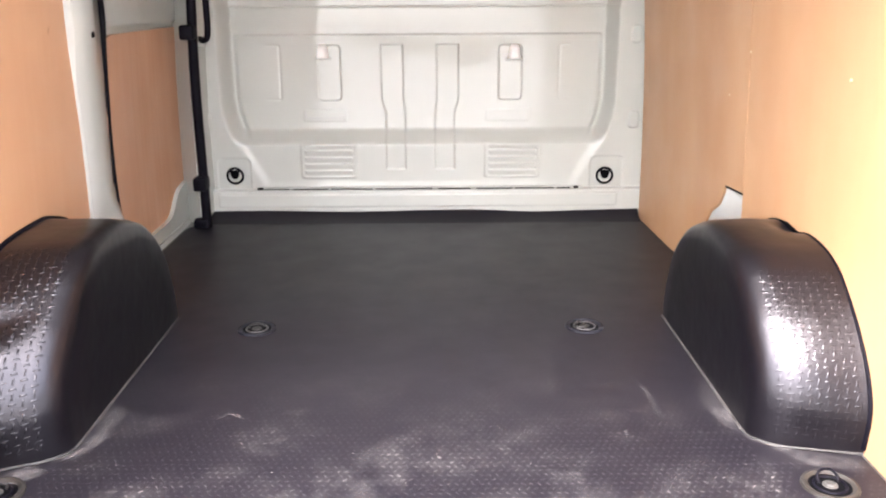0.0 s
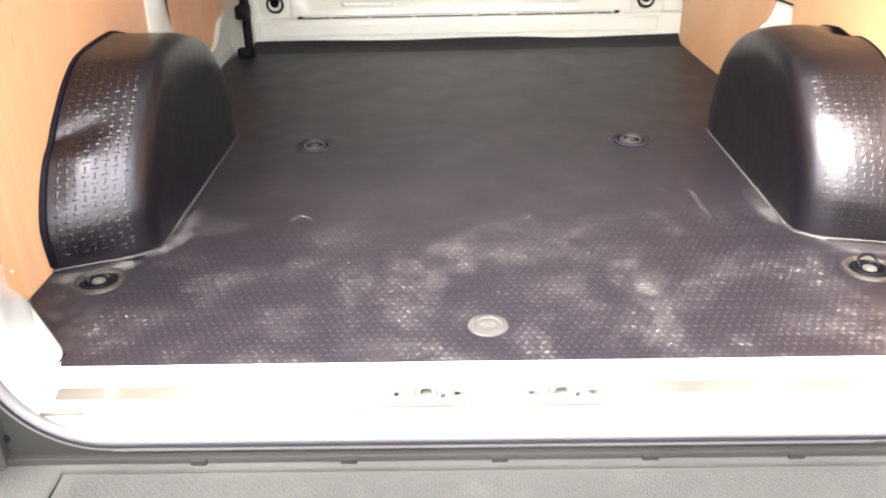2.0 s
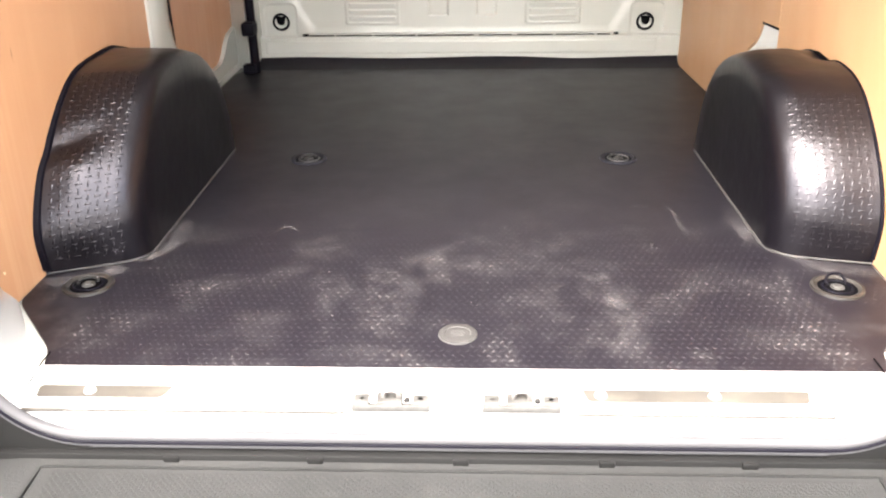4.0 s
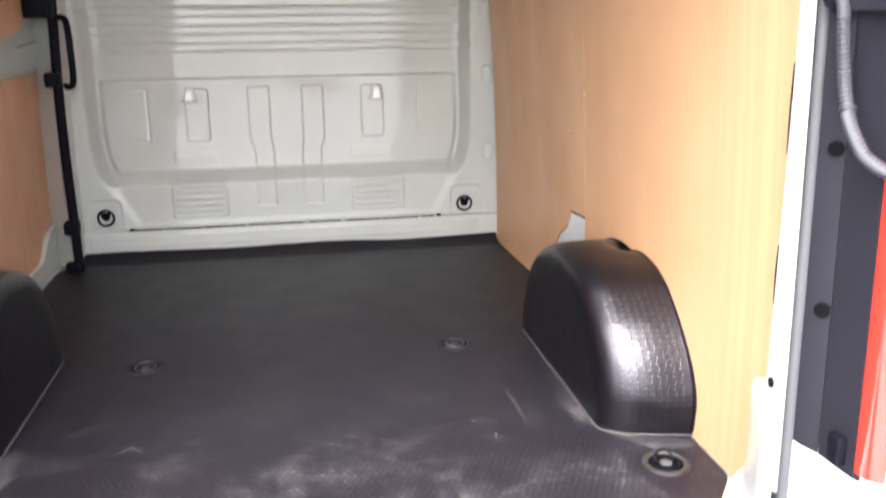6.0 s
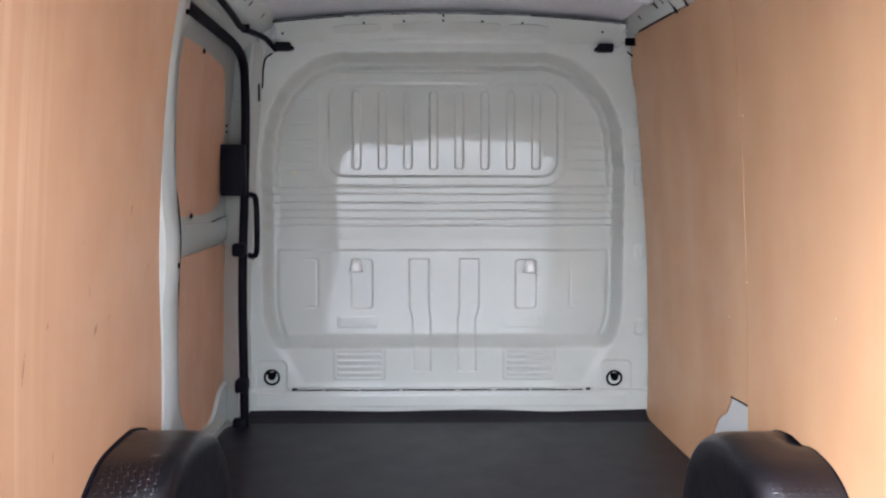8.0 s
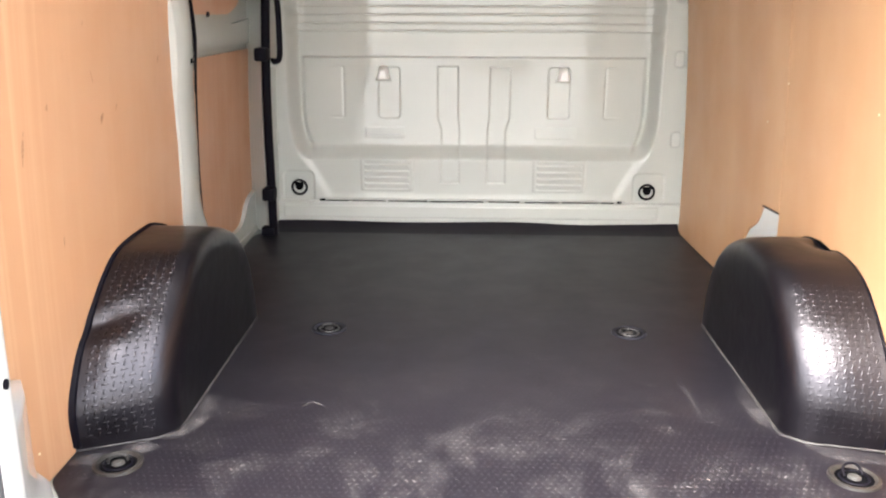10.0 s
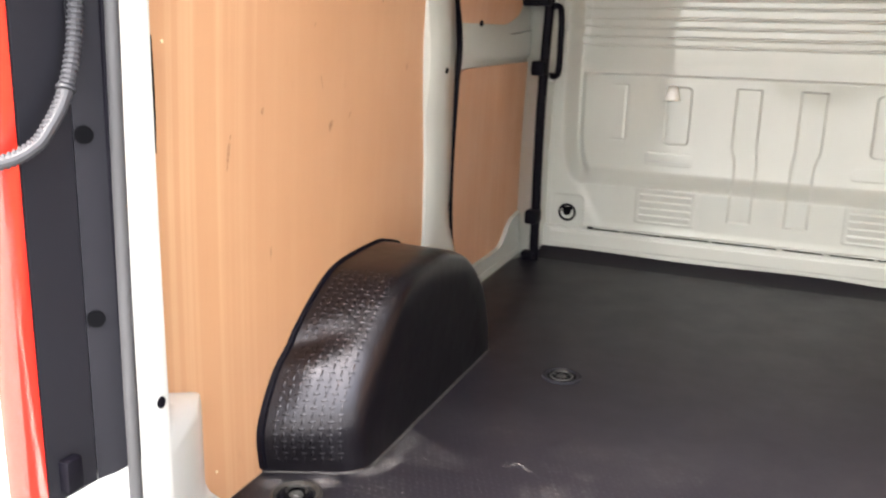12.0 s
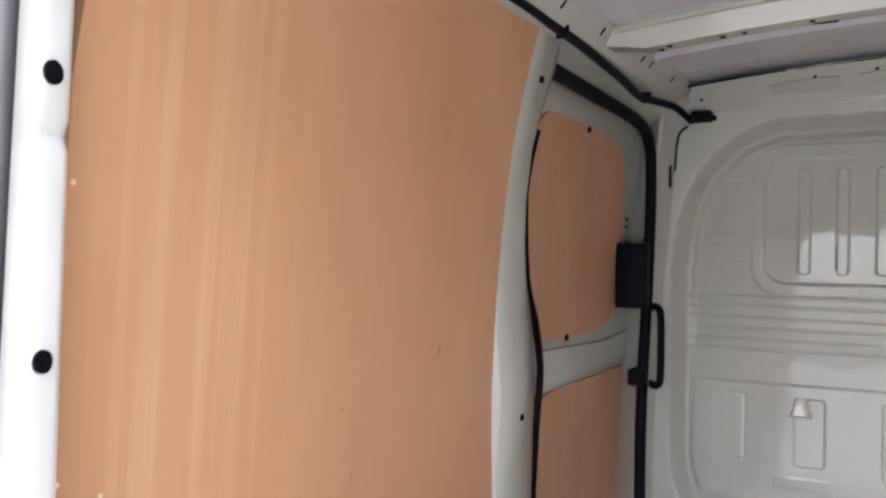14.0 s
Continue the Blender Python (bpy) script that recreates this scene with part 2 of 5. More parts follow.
# ---- builders ----
def finish(bm, smooth=30.0):
    bmesh.ops.remove_doubles(bm, verts=bm.verts, dist=1e-6)
    bmesh.ops.recalc_face_normals(bm, faces=bm.faces)
    if smooth:
        for f in bm.faces:
            f.smooth = True
        for e in bm.edges:
            if len(e.link_faces) == 2 and e.calc_face_angle(0) > radians(smooth):
                e.smooth = False


def part(name, bm, mat, parent=None, label="", smooth=30.0):
    finish(bm, smooth)
    me = bpy.data.meshes.new(name)
    bm.to_mesh(me)
    bm.free()
    me.materials.append(mat)
    ob = new(name, me)
    if parent is not None:
        ob.parent = parent
    if label:
        ob["label"] = label
    return ob


def grid_part(name, verts, faces, mat, parent=None, label="", smooth=True):
    """A mesh from computed arrays, for large grids."""
    me = bpy.data.meshes.new(name)
    me.from_pydata(verts.tolist(), [], faces.tolist())
    me.polygons.foreach_set("use_smooth", [smooth] * len(me.polygons))
    me.materials.append(mat)
    me.update()
    ob = new(name, me)
    if parent is not None:
        ob.parent = parent
    if label:
        ob["label"] = label
    return ob


def grid_faces(rows, cols, flip=False):
    i = np.arange(rows - 1)[:, None] * cols + np.arange(cols - 1)[None, :]
    f = np.stack([i, i + 1, i + cols + 1, i + cols], -1).reshape(-1, 4)
    return f[:, ::-1] if flip else f


def empty(name, at=(0, 0, 0)):
    ob = new(name)
    ob.empty_display_size = 0.05
    ob.location = at
    return ob


def box(bm, x0, x1, y0, y1, z0, z1, bevel=0.0, seg=2):
    r = bmesh.ops.create_cube(bm, size=1.0)
    vs = r["verts"]
    for v in vs:
        v.co = Vector((x0 + (v.co.x + 0.5) * (x1 - x0), y0 + (v.co.y + 0.5) * (y1 - y0), z0 + (v.co.z + 0.5) * (z1 - z0)))
    if bevel:
        es = list({e for v in vs for e in v.link_edges})
        bmesh.ops.bevel(bm, geom=es, offset=bevel, segments=seg, affect="EDGES", profile=0.5)
    return bm


def boxed(*dims, bevel=0.0):
    return box(bmesh.new(), *dims, bevel=bevel)


def loft(bm, rings, closed=True, caps=True):
    """Skins rows of points of equal length."""
    vs = [[bm.verts.new(p) for p in ring] for ring in rings]
    k = len(vs[0])
    for a, b in zip(vs, vs[1:]):
        for i in range(k if closed else k - 1):
            j = (i + 1) % k
            bm.faces.new((a[i], a[j], b[j], b[i]))
    if caps and closed:
        bm.faces.new(vs[0][::-1])
        bm.faces.new(vs[-1])
    return bm


def smooth_path(points, steps=8):
    """Catmull-Rom through the points."""
    p = [Vector(q) for q in points]
    p = [p[0] * 2 - p[1]] + p + [p[-1] * 2 - p[-2]]
    out = []
    for i in range(1, len(p) - 2):
        for s in range(steps):
            t = s / steps
            a, b, c, d = p[i - 1:i + 3]
            out.append(0.5 * ((2 * b) + (c - a) * t + (2 * a - 5 * b + 4 * c - d) * t * t + (3 * b - a - 3 * c + d) * t ** 3))
    out.append(p[-2])
    return out


def tube(bm, path, radius, n=10, flat=1.0, up=None, ripple=0.0):
    """A round or flattened tube along a path; ripple alternates the radius ring by ring."""
    rings = []
    prev = None
    for i, p in enumerate(path):
        d = (path[min(i + 1, len(path) - 1)] - path[max(i - 1, 0)]).normalized()
        ref = Vector(up) if up else (prev if prev is not None else (Vector((0, 0, 1)) if abs(d.z) < 0.9 else Vector((0, 1, 0))))
        side = d.cross(ref).normalized()
        top = side.cross(d).normalized()
        prev = top
        r = radius * (1 + (ripple if i % 4 in (1, 2) else 0))
        rings.append([p + side * math.cos(a) * r + top * math.sin(a) * r * flat for a in (2 * math.pi * k / n for k in range(n))])
    return loft(bm, rings)


def disc(bm, centre, axis, radius, depth, n=20, bevel=0.0):
    r = bmesh.ops.create_cone(bm, cap_ends=True, segments=n, radius1=radius, radius2=radius - bevel, depth=depth)
    q = Vector((0, 0, 1)).rotation_difference(Vector(axis)).to_matrix().to_4x4()
    bmesh.ops.transform(bm, matrix=Matrix.Translation(centre) @ q, verts=r["verts"])
    return bm


def torus(bm, centre, axis, major, minor, n=24, k=8):
    q = Vector((0, 0, 1)).rotation_difference(Vector(axis)).to_matrix().to_4x4()
    m = Matrix.Translation(centre) @ q
    rings = []
    for i in range(n + 1):
        a = 2 * math.pi * i / n
        rings.append([m @ Vector(((major + minor * math.cos(b)) * math.cos(a), (major + minor * math.cos(b)) * math.sin(a), minor * math.sin(b))) for b in (2 * math.pi * j / k for j in range(k))])
    return loft(bm, rings, caps=False)


def sstep(a, b, v):
    t = min(1.0, max(0.0, (v - a) / (b - a)))
    return t * t * (3 - 2 * t)


def hw(z):
    """Half the width of the load space between its linings at height z."""
    return 0.738 - 0.004 * z - 0.042 * z * z


def rounded(points, radius, n=5):
    """A polygon's corners rounded; radius is one number or one per corner."""
    out = []
    k = len(points)
    for i in range(k):
        p, a, b = Vector(points[i]), Vector(points[i - 1]), Vector(points[(i + 1) % k])
        r = radius[i] if isinstance(radius, (list, tuple)) else radius
        u, w = (a - p), (b - p)
        r = min(r, u.length * 0.45, w.length * 0.45)
        if r < 1e-4:
            out.append(p)
            continue
        s, e = p + u.normalized() * r, p + w.normalized() * r
        for j in range(n + 1):
            t = j / n
            out.append(s * (1 - t) ** 2 + p * 2 * t * (1 - t) + e * t * t)
    return out


def side_sheet(bm, outline, side, out, thick, nz=14):
    """A sheet with an outline in (y, z) that follows the bowed side of the van. out: metres outside the lining's face."""
    vs = [bm.verts.new((0, p.x, p.y)) for p in outline]
    f = bm.faces.new(vs)
    z0, z1 = min(p.y for p in outline), max(p.y for p in outline)
    for i in range(1, nz):
        z = z0 + (z1 - z0) * i / nz
        bmesh.ops.bisect_plane(bm, geom=bm.verts[:] + bm.edges[:] + bm.faces[:], plane_co=(0, 0, z), plane_no=(0, 0, 1))
    if side > 0:
        for y in (2.05, 2.2, 2.35, 2.5, 2.65, 2.75):
            bmesh.ops.bisect_plane(bm, geom=bm.verts[:] + bm.edges[:] + bm.faces[:], plane_co=(0, y, 0), plane_no=(0, 1, 0))
    r = bmesh.ops.extrude_face_region(bm, geom=bm.faces[:])
    back = {g for g in r["geom"] if isinstance(g, bmesh.types.BMVert)}
    for v in bm.verts:
        draw = (0.020 + 0.008 * sstep(0.5, 1.25, v.co.z)) * sstep(2.05, 2.85, v.co.y) if side > 0 else 0.0
        v.co.x = side * (hw(v.co.z) - draw + out + (thick if v in back else 0.0))
    return bm


def holes(bm, places, axis, radius, depth=0.004, n=14):
    for p in places:
        disc(bm, p, axis, radius, depth, n)
    return bm


FRONT, REAR, ROOF, GROUND = 2.82, 0.94, 1.37, -0.56

# ---- ground ----
gx = np.array([-900, -200, -40, -8, 0, 8, 40, 200, 900], float)
gv = np.array([(x, y, GROUND) for y in gx for x in gx])
ground = grid_part("ground", gv, grid_faces(9, 9), M_GROUND)
tagged(ground, "pale dusty concrete yard behind the van", "ground", kind="structure")

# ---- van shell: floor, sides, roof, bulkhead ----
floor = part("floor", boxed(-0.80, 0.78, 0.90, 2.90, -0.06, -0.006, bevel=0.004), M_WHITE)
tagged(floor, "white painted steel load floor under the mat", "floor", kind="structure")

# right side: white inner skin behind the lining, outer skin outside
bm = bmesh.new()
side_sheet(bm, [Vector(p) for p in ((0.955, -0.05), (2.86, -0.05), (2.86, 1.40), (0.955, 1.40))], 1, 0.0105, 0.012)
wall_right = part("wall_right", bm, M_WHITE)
tagged(wall_right, "white painted steel inner side behind the lining", "wall", kind="structure")
for name, s in (("outer_side_right", 1), ("outer_side_left", -1)):
    bm = bmesh.new()
    side_sheet(bm, [Vector(p) for p in ((0.82, -0.30), (2.95, -0.30), (2.95, 1.50), (0.82, 1.50))], s, 0.13, 0.02)
    tagged(part(name, bm, M_WHITE_BRIGHT), "white painted outer side of the van", "van side", kind="structure")

# left side: inner skin behind the fixed lining, ending at the sliding-door pillar
def pillar_edge(z):
    return float(np.interp(z, (0.0, 0.26, 0.40, 0.50, 0.60, 0.72, 0.84, 1.0, 1.15, 1.27, 1.36), (1.852, 1.850, 1.846, 1.835, 1.816, 1.802, 1.796, 1.794, 1.808, 1.836, 1.868)))


def door_line(z):
    """Where the pillar ends and the sliding door's seal runs."""
    return float(np.interp(z, (0.0, 0.10, 0.20, 0.27, 0.55, 0.70, 0.78, 0.90, 1.0, 1.08, 1.16, 1.24, 1.32), (2.27, 2.20, 2.150, 2.134, 2.134, 2.138, 2.104, 2.020, 1.984, 1.976, 1.99, 2.03, 2.085)))


bm = bmesh.new()
side_sheet(bm, [Vector(p) for p in ((0.955, -0.05), (1.90, -0.05), (1.90, 1.40), (0.955, 1.40))], -1, 0.035, 0.012)
wall_left = part("wall_left", bm, M_WHITE)
tagged(wall_left, "white painted steel inner side behind the lining", "wall", kind="structure")


def roof_z(x, base):
    return base - 0.045 * (x / 0.7) ** 2


def roof_strip(bm, y0, y1, z_low, z_high, half, bevel=0.0, n=16, taper=0.0, lift=0.0):
    rings = []
    for i in range(n + 1):
        x = -half + 2 * half * i / n
        lo, hi = roof_z(x, z_low) + lift * sstep(half - 0.09, half, abs(x)), roof_z(x, z_high)
        rings.append([Vector((x, y0, hi)), Vector((x, y0 + taper, lo)), Vector((x, y1 - taper, lo)), Vector((x, y1, hi))])
    return loft(bm, rings)


ceiling = part("ceiling", roof_strip(bmesh.new(), 0.80, 2.95, 1.440, 1.465, 0.78), M_ROOF)
tagged(ceiling, "bare grey painted steel roof skin with cross ribs", "ceiling", kind="structure")
outer_roof = part("outer_roof", roof_strip(bmesh.new(), 0.78, 2.96, 1.506, 1.53, 0.86), M_WHITE_BRIGHT)
tagged(outer_roof, "white painted outer roof of the van", "van roof", kind="structure")
bm = bmesh.new()
for y in (1.18, 1.62, 2.42):                       # swaged stiffening ribs pressed into the skin
    roof_strip(bm, y - 0.03, y + 0.03, 1.428, 1.4405, 0.60, taper=0.012)
part("stiffening_rib", bm, M_ROOF, ceiling)

# roof bows with pressed holes
def roof_bow(y0, y1, low):
    bow = empty("roof_bow", (0, (y0 + y1) / 2, 0))
    inv = Matrix.Translation((0, -(y0 + y1) / 2, 0))

    def add(name, bm, mat):
        bmesh.ops.transform(bm, matrix=inv, verts=bm.verts)
        return part(name, bm, mat, bow)

    bm = roof_strip(bmesh.new(), y0, y1, low, low + 0.056, 0.625, n=32, taper=0.022, lift=0.02)
    add("bow_channel", bm, M_WHITE)
    bm = roof_strip(bmesh.new(), y0 - 0.012, y0 + 0.004, low + 0.036, low + 0.042, 0.60)
    add("bow_flange", bm, M_WHITE)
    for x, k in ((-0.52, 0.62), (-0.50, 0.42), (-0.40, 0.5), (-0.36, 0.5), (-0.24, 0.45), (-0.10, 0.45), (0.20, 0.5), (0.265, 0.5), (0.38, 0.5), (0.415, 0.52), (0.50, 0.60), (0.52, 0.58)):
        y = y0 + (y1 - y0) * k
        add("bow_hole", disc(bmesh.new(), (x, y, roof_z(x, low) - 0.0005), (0, 0, 1), 0.0055, 0.003, 12), M_HOLE)
    for x in (-0.22, 0.02, 0.23):
        add("bow_slot", boxed(x - 0.022, x + 0.022, y1 - 0.033, y1 - 0.026, roof_z(x, low) - 0.002, roof_z(x, low) + 0.004), M_HOLE)
    tagged(bow, "white painted steel roof bow with punched holes", "roof bow", group="roof bows")
    return bow


roof_bow(2.108, 2.204, 1.386)
roof_bow(1.27, 1.40, 1.386)

# header rail over the bulkhead
header = empty("roof_header", (0, 2.76, 1.39))
inv = Matrix.Translation((0, -2.76, -1.39))


def head_part(name, bm, mat, **kw):
    bmesh.ops.transform(bm, matrix=inv, verts=bm.verts)
    return part(name, bm, mat, header, **kw)


head_part("roof_turn", roof_strip(bmesh.new(), 2.80, 2.87, 1.38, 1.443, 0.64, n=24), M_ROOF, label="grey roof skin turning down behind the rail")


def head_line(x, t):
    """Point on the leaning face of the rail: t runs from its foot (0) to its top (1)."""
    return 2.792 - 0.075 * t, roof_z(x, 1.368 + 0.049 * t) + (0.0016 * math.sin(x * 47) - 0.004 * sstep(0.45, 0.6, abs(x))) * (1 - t)


bm = bmesh.new()
rings = []
for i in range(41):
    x = -0.595 + 1.19 * i / 40
    (ya, za), (yb, zb) = head_line(x, 0), head_line(x, 1)
    rings.append([Vector((x, ya, za)), Vector((x, yb, zb)), Vector((x, yb + 0.004, zb + 0.004)), Vector((x, 2.80, zb + 0.002)), Vector((x, 2.81, za - 0.012)), Vector((x, 2.80, za - 0.014))])
loft(bm, rings)
head_part("header_face", bm, M_WHITE)
for x0, x1 in ((-0.404, -0.242), (-0.199, -0.046), (0.0, 0.17), (0.204, 0.338)):
    bm = bmesh.new()
    rings = []
    for i in range(5):
        x = x0 + (x1 - x0) * i / 4
        (ya, za), (yb, zb) = head_line(x, 0.12), head_line(x, 0.58)
        e = 0.004 if i in (0, 4) else 0.0
        rings.append([Vector((x, ya, za + e)), Vector((x, ya - 0.0035, za - 0.0022 + e)), Vector((x, yb - 0.0035, zb - 0.0022 - e)), Vector((x, yb, zb - e))])
    loft(bm, rings)
    head_part("pressed_pad", bm, M_WHITE)
for x, t in ((-0.575, 0.45), (-0.297, 0.64), (-0.16, 0.66), (-0.026, 0.66), (-0.026, 0.92), (0.108, 0.64), (0.245, 0.64), (0.523, 0.5)):
    y, z = head_line(x, t)
    head_part("header_hole", disc(bmesh.new(), (x, y, z), (0, 0.67, 0.74), 0.0045, 0.003, 12), M_HOLE)
for x0, x1 in ((-0.60, -0.36), (-0.335, -0.31), (-0.205, -0.15), (-0.045, 0.005), (0.10, 0.18), (0.27, 0.575)):
    bm = bmesh.new()
    rings = []
    for i in range(9):
        x = x0 + (x1 - x0) * i / 8
        y, z = head_line(x, 1)
        w = 0.0035 if x1 - x0 > 0.1 else 0.0018
        rings.append([Vector((x, y - 0.002, z)), Vector((x, y - 0.002, z + w)), Vector((x, y + 0.004, z + w + 0.002)), Vector((x, y + 0.004, z))])
    loft(bm, rings)
    head_part("seam_gap", bm, M_HOLE)
tagged(header, "white painted steel header rail above the bulkhead", "header rail", kind="structure")

# cant rails that join the sides to the roof
for name, s in (("cant_rail_left", -1), ("cant_rail_right", 1)):
    bm = bmesh.new()
    rings = []
    for i in range(13):
        y = 0.90 + 1.93 * i / 12
        rings.append([Vector((s * a, y, b)) for a, b in ((hw(1.37) + 0.05, 1.345), (0.652, 1.352), (0.632, 1.365), (0.592, 1.412), (0.575, 1.45), (0.72, 1.49))])
    loft(bm, rings)
    rail = part(name, bm, M_WHITE)
    tagged(rail, "white painted steel roof rail along the side", "roof rail", kind="structure")
    for y in (1.52, 1.60, 1.75, 1.86, 2.07, 2.145, 2.343, 2.41, 2.60):
        bm = bmesh.new()
        loft(bm, [[Vector((s * (0.6320 - 0.001 - 0.040 * k), yy, 1.3650 + 0.047 * k - 0.001)) for k in (0.35, 0.62)] + [Vector((s * (0.6320 + 0.004 - 0.040 * k), yy, 1.3650 + 0.047 * k + 0.003)) for k in (0.62, 0.35)] for yy in (y, y + 0.006)])
        part("rail_slot", bm, M_HOLE, rail)

# ---- bulkhead: one pressed steel sheet ----
BX = -0.018                                          # its middle
STEP = 0.0028
xs = np.arange(-0.745, 0.735, STEP)
zs = np.arange(-0.02, 1.392, 0.0022)
GX, GZ = np.meshgrid(xs, zs)


def ss(a, b, v):
    t = np.clip((v - a) / (b - a), 0, 1)
    return t * t * (3 - 2 * t)


def rbox(x0, x1, z0, z1, r):
    """Signed depth inside a rounded rectangle (positive inside)."""
    cx, cz = (x0 + x1) / 2, (z0 + z1) / 2
    qx, qz = np.abs(GX - cx) - (x1 - x0) / 2 + r, np.abs(GZ - cz) - (z1 - z0) / 2 + r
    return r - np.hypot(np.maximum(qx, 0), np.maximum(qz, 0)) - np.minimum(np.maximum(qx, qz), 0)


def plateau(d, height, ramp=0.008):
    return height * ss(-ramp / 2, ramp / 2, d)


def groove(d, depth, width=0.006):
    return -depth * np.exp(-(d / width) ** 2)


H = np.zeros_like(GX)
# the great dished field: arched above, with slanting lower corners
ux = np.abs(GX - BX + 0.004) + 0.10 * np.maximum(0, GZ - 0.90) + 0.0022 * np.sin(GZ * 96) * ss(0.55, 0.7, GZ)
RX, RZ, HALF, TOP = 0.26, 0.30, 0.642, 1.300 + 0.0018 * np.sin(GX * 62)
kx, kz = np.maximum(0, (ux - HALF + RX) / RX), np.maximum(0, (GZ - TOP + RZ) / RZ)
rr = np.hypot(kx, kz)
arc = (1 - rr) * (RX * kx ** 2 + RZ * kz ** 2) / np.maximum(rr, 1e-6) ** 2
field = np.where((kx > 0) & (kz > 0), arc, np.minimum(HALF - ux, TOP - GZ))
slant = ((HALF - ux) * 0.20 + (GZ - 0.315) * 0.12) / 0.233
soft = np.clip(0.5 + 0.5 * (slant - field) / 0.05, 0, 1)
field = slant * (1 - soft) + field * soft - 0.05 * soft * (1 - soft)
field = np.minimum(field, (GZ - 0.104) * 1.2)
dish = 0.070 - 0.066 * (1 - ss(0.244, 0.300, GZ))
H -= dish * ss(-0.010, 0.030, field)
inside = ss(0.03, 0.05, field)
# framed window blank with eight upright ribs
outer = rbox(-0.470, 0.425, 0.838, 1.245, 0.075)
inner = rbox(-0.437, 0.395, 0.872, 1.205, 0.055)
H += plateau(outer, 0.0035, 0.012) + plateau(inner, -0.008, 0.006)
H += groove(inner + 0.001, 0.0022, 0.0036)
for k in range(8):
    x = -0.3375 + k * 0.0937
    H += plateau(rbox(x - 0.0145, x + 0.0145, 0.896, 1.178, 0.012), 0.0055, 0.0058)
    H += 0.004 * np.exp(-((GX - x) / 0.02) ** 2 - ((GZ - 1.186) / 0.012) ** 2)
for x in (-0.20, -0.015, 0.175):
    H += -0.003 * np.exp(-((GX - x) ** 2 + (GZ - 0.855) ** 2) / 0.004 ** 2)
# beads across the field under and beside the blank
for z in (0.832, 0.806, 0.774, 0.746, 0.716, 0.690):
    m = ss(-0.655, -0.635, GX) * (1 - ss(0.60, 0.62, GX))
    H += groove(GZ - z, 0.0038, 0.0030) * m
for z in (1.150, 1.060, 1.006, 0.976, 0.926, 0.896):
    for x0, x1 in ((-0.62, -0.482), (0.437, 0.585)):
        m = ss(x0, x0 + 0.01, GX) * (1 - ss(x1 - 0.01, x1, GX))
        H += groove(GZ - z, 0.0020, 0.0034) * m * inside
# step between the upper and the lower field
H += (0.008 + 0.030 * np.clip(0.60 - GZ, 0, 0.32)) * (1 - ss(0.600, 0.612, GZ)) * ss(0.25, 0.30, GZ) * inside
H += groove(GZ - 0.604, 0.0055, 0.004) * inside
H -= 0.062 * np.clip(GZ - 0.64, 0, 0.7) * inside            # the upper field leans forward a little
# pressed channels and panels of the lower field
for s in (-1, 1):
    cx = BX
    centre = cx + s * (0.092 - 0.010 * (1 - ss(0.34, 0.40, GZ)))
    width = 0.036 - 0.004 * (1 - ss(0.34, 0.40, GZ))
    d = np.minimum(width - np.abs(GX - centre), np.minimum(0.570 - GZ, GZ - 0.165))
    H += plateau(d, -0.0046, 0.0055)
    H += plateau(rbox(cx + s * 0.300 - 0.038, cx + s * 0.300 + 0.038, 0.388, 0.568, 0.014), -0.0042, 0.0055)
    H += groove(rbox(cx + s * 0.505 - 0.042, cx + s * 0.505 + 0.042, 0.392, 0.568, 0.006), 0.0022, 0.0036) * (1 - ss(0.470, 0.525, s * (GX - cx)))
    H += plateau(rbox(cx + s * 0.305 - 0.085, cx + s * 0.305 + 0.060, 0.318, 0.358, 0.008), 0.0014, 0.005)
    # louvres
    lx = cx + s * 0.307
    box_d = rbox(lx - 0.092, lx + 0.092, 0.136, 0.258, 0.008)
    saw = ((GZ - 0.142) / 0.0225) % 1.0
    inl = rbox(lx - 0.078, lx + 0.078, 0.142, 0.252, 0.004)
    H += plateau(box_d, 0.003, 0.006) + plateau(inl, 1.0, 0.006) * (0.0065 * saw * (1 - ss(0.82, 1.0, saw)) - 0.002)
    H += plateau(rbox(cx + s * 0.625 - 0.055, cx + s * 0.625 + 0.055, 0.085, 0.205, 0.02), -0.004, 0.006)
    for z, off in ((0.30, 0.706), (0.575, 0.700), (0.79, 0.690), (0.925, 0.684), (1.04, 0.676)):
        H += plateau(rbox(cx + s * off - 0.016, cx + s * off + 0.016, z, z + 0.055, 0.012), 0.0050, 0.007)
    H += plateau(rbox(cx + s * 0.690 - 0.012, cx + s * 0.690 + 0.012, 0.84, 0.905, 0.010), -0.0040, 0.006)
# lower flange below the seam, top flange above the field
H += 0.012 * (1 - ss(0.094, 0.102, GZ))
H += groove(GZ - 0.100, 0.010, 0.0035) * ss(-0.58, -0.56, GX) * (1 - ss(0.51, 0.53, GX))
H += plateau(rbox(BX - 0.68, BX + 0.66, 0.040, 0.082, 0.006), 0.003, 0.005)
H += 0.006 * ss(1.335, 1.345, GZ)
# slight pull of the thin sheet
H += 0.0014 * np.sin(GX * 7.3 + 1.0) * np.sin(GZ * 6.1) + 0.00025 * np.sin(GX * 19 + GZ * 13)
bv = np.stack([GX, FRONT - H, GZ], -1).reshape(-1, 3)
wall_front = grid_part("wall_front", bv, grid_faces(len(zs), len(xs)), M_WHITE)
tagged(wall_front, "white painted pressed-steel bulkhead with ribs and beads", "bulkhead", kind="structure")
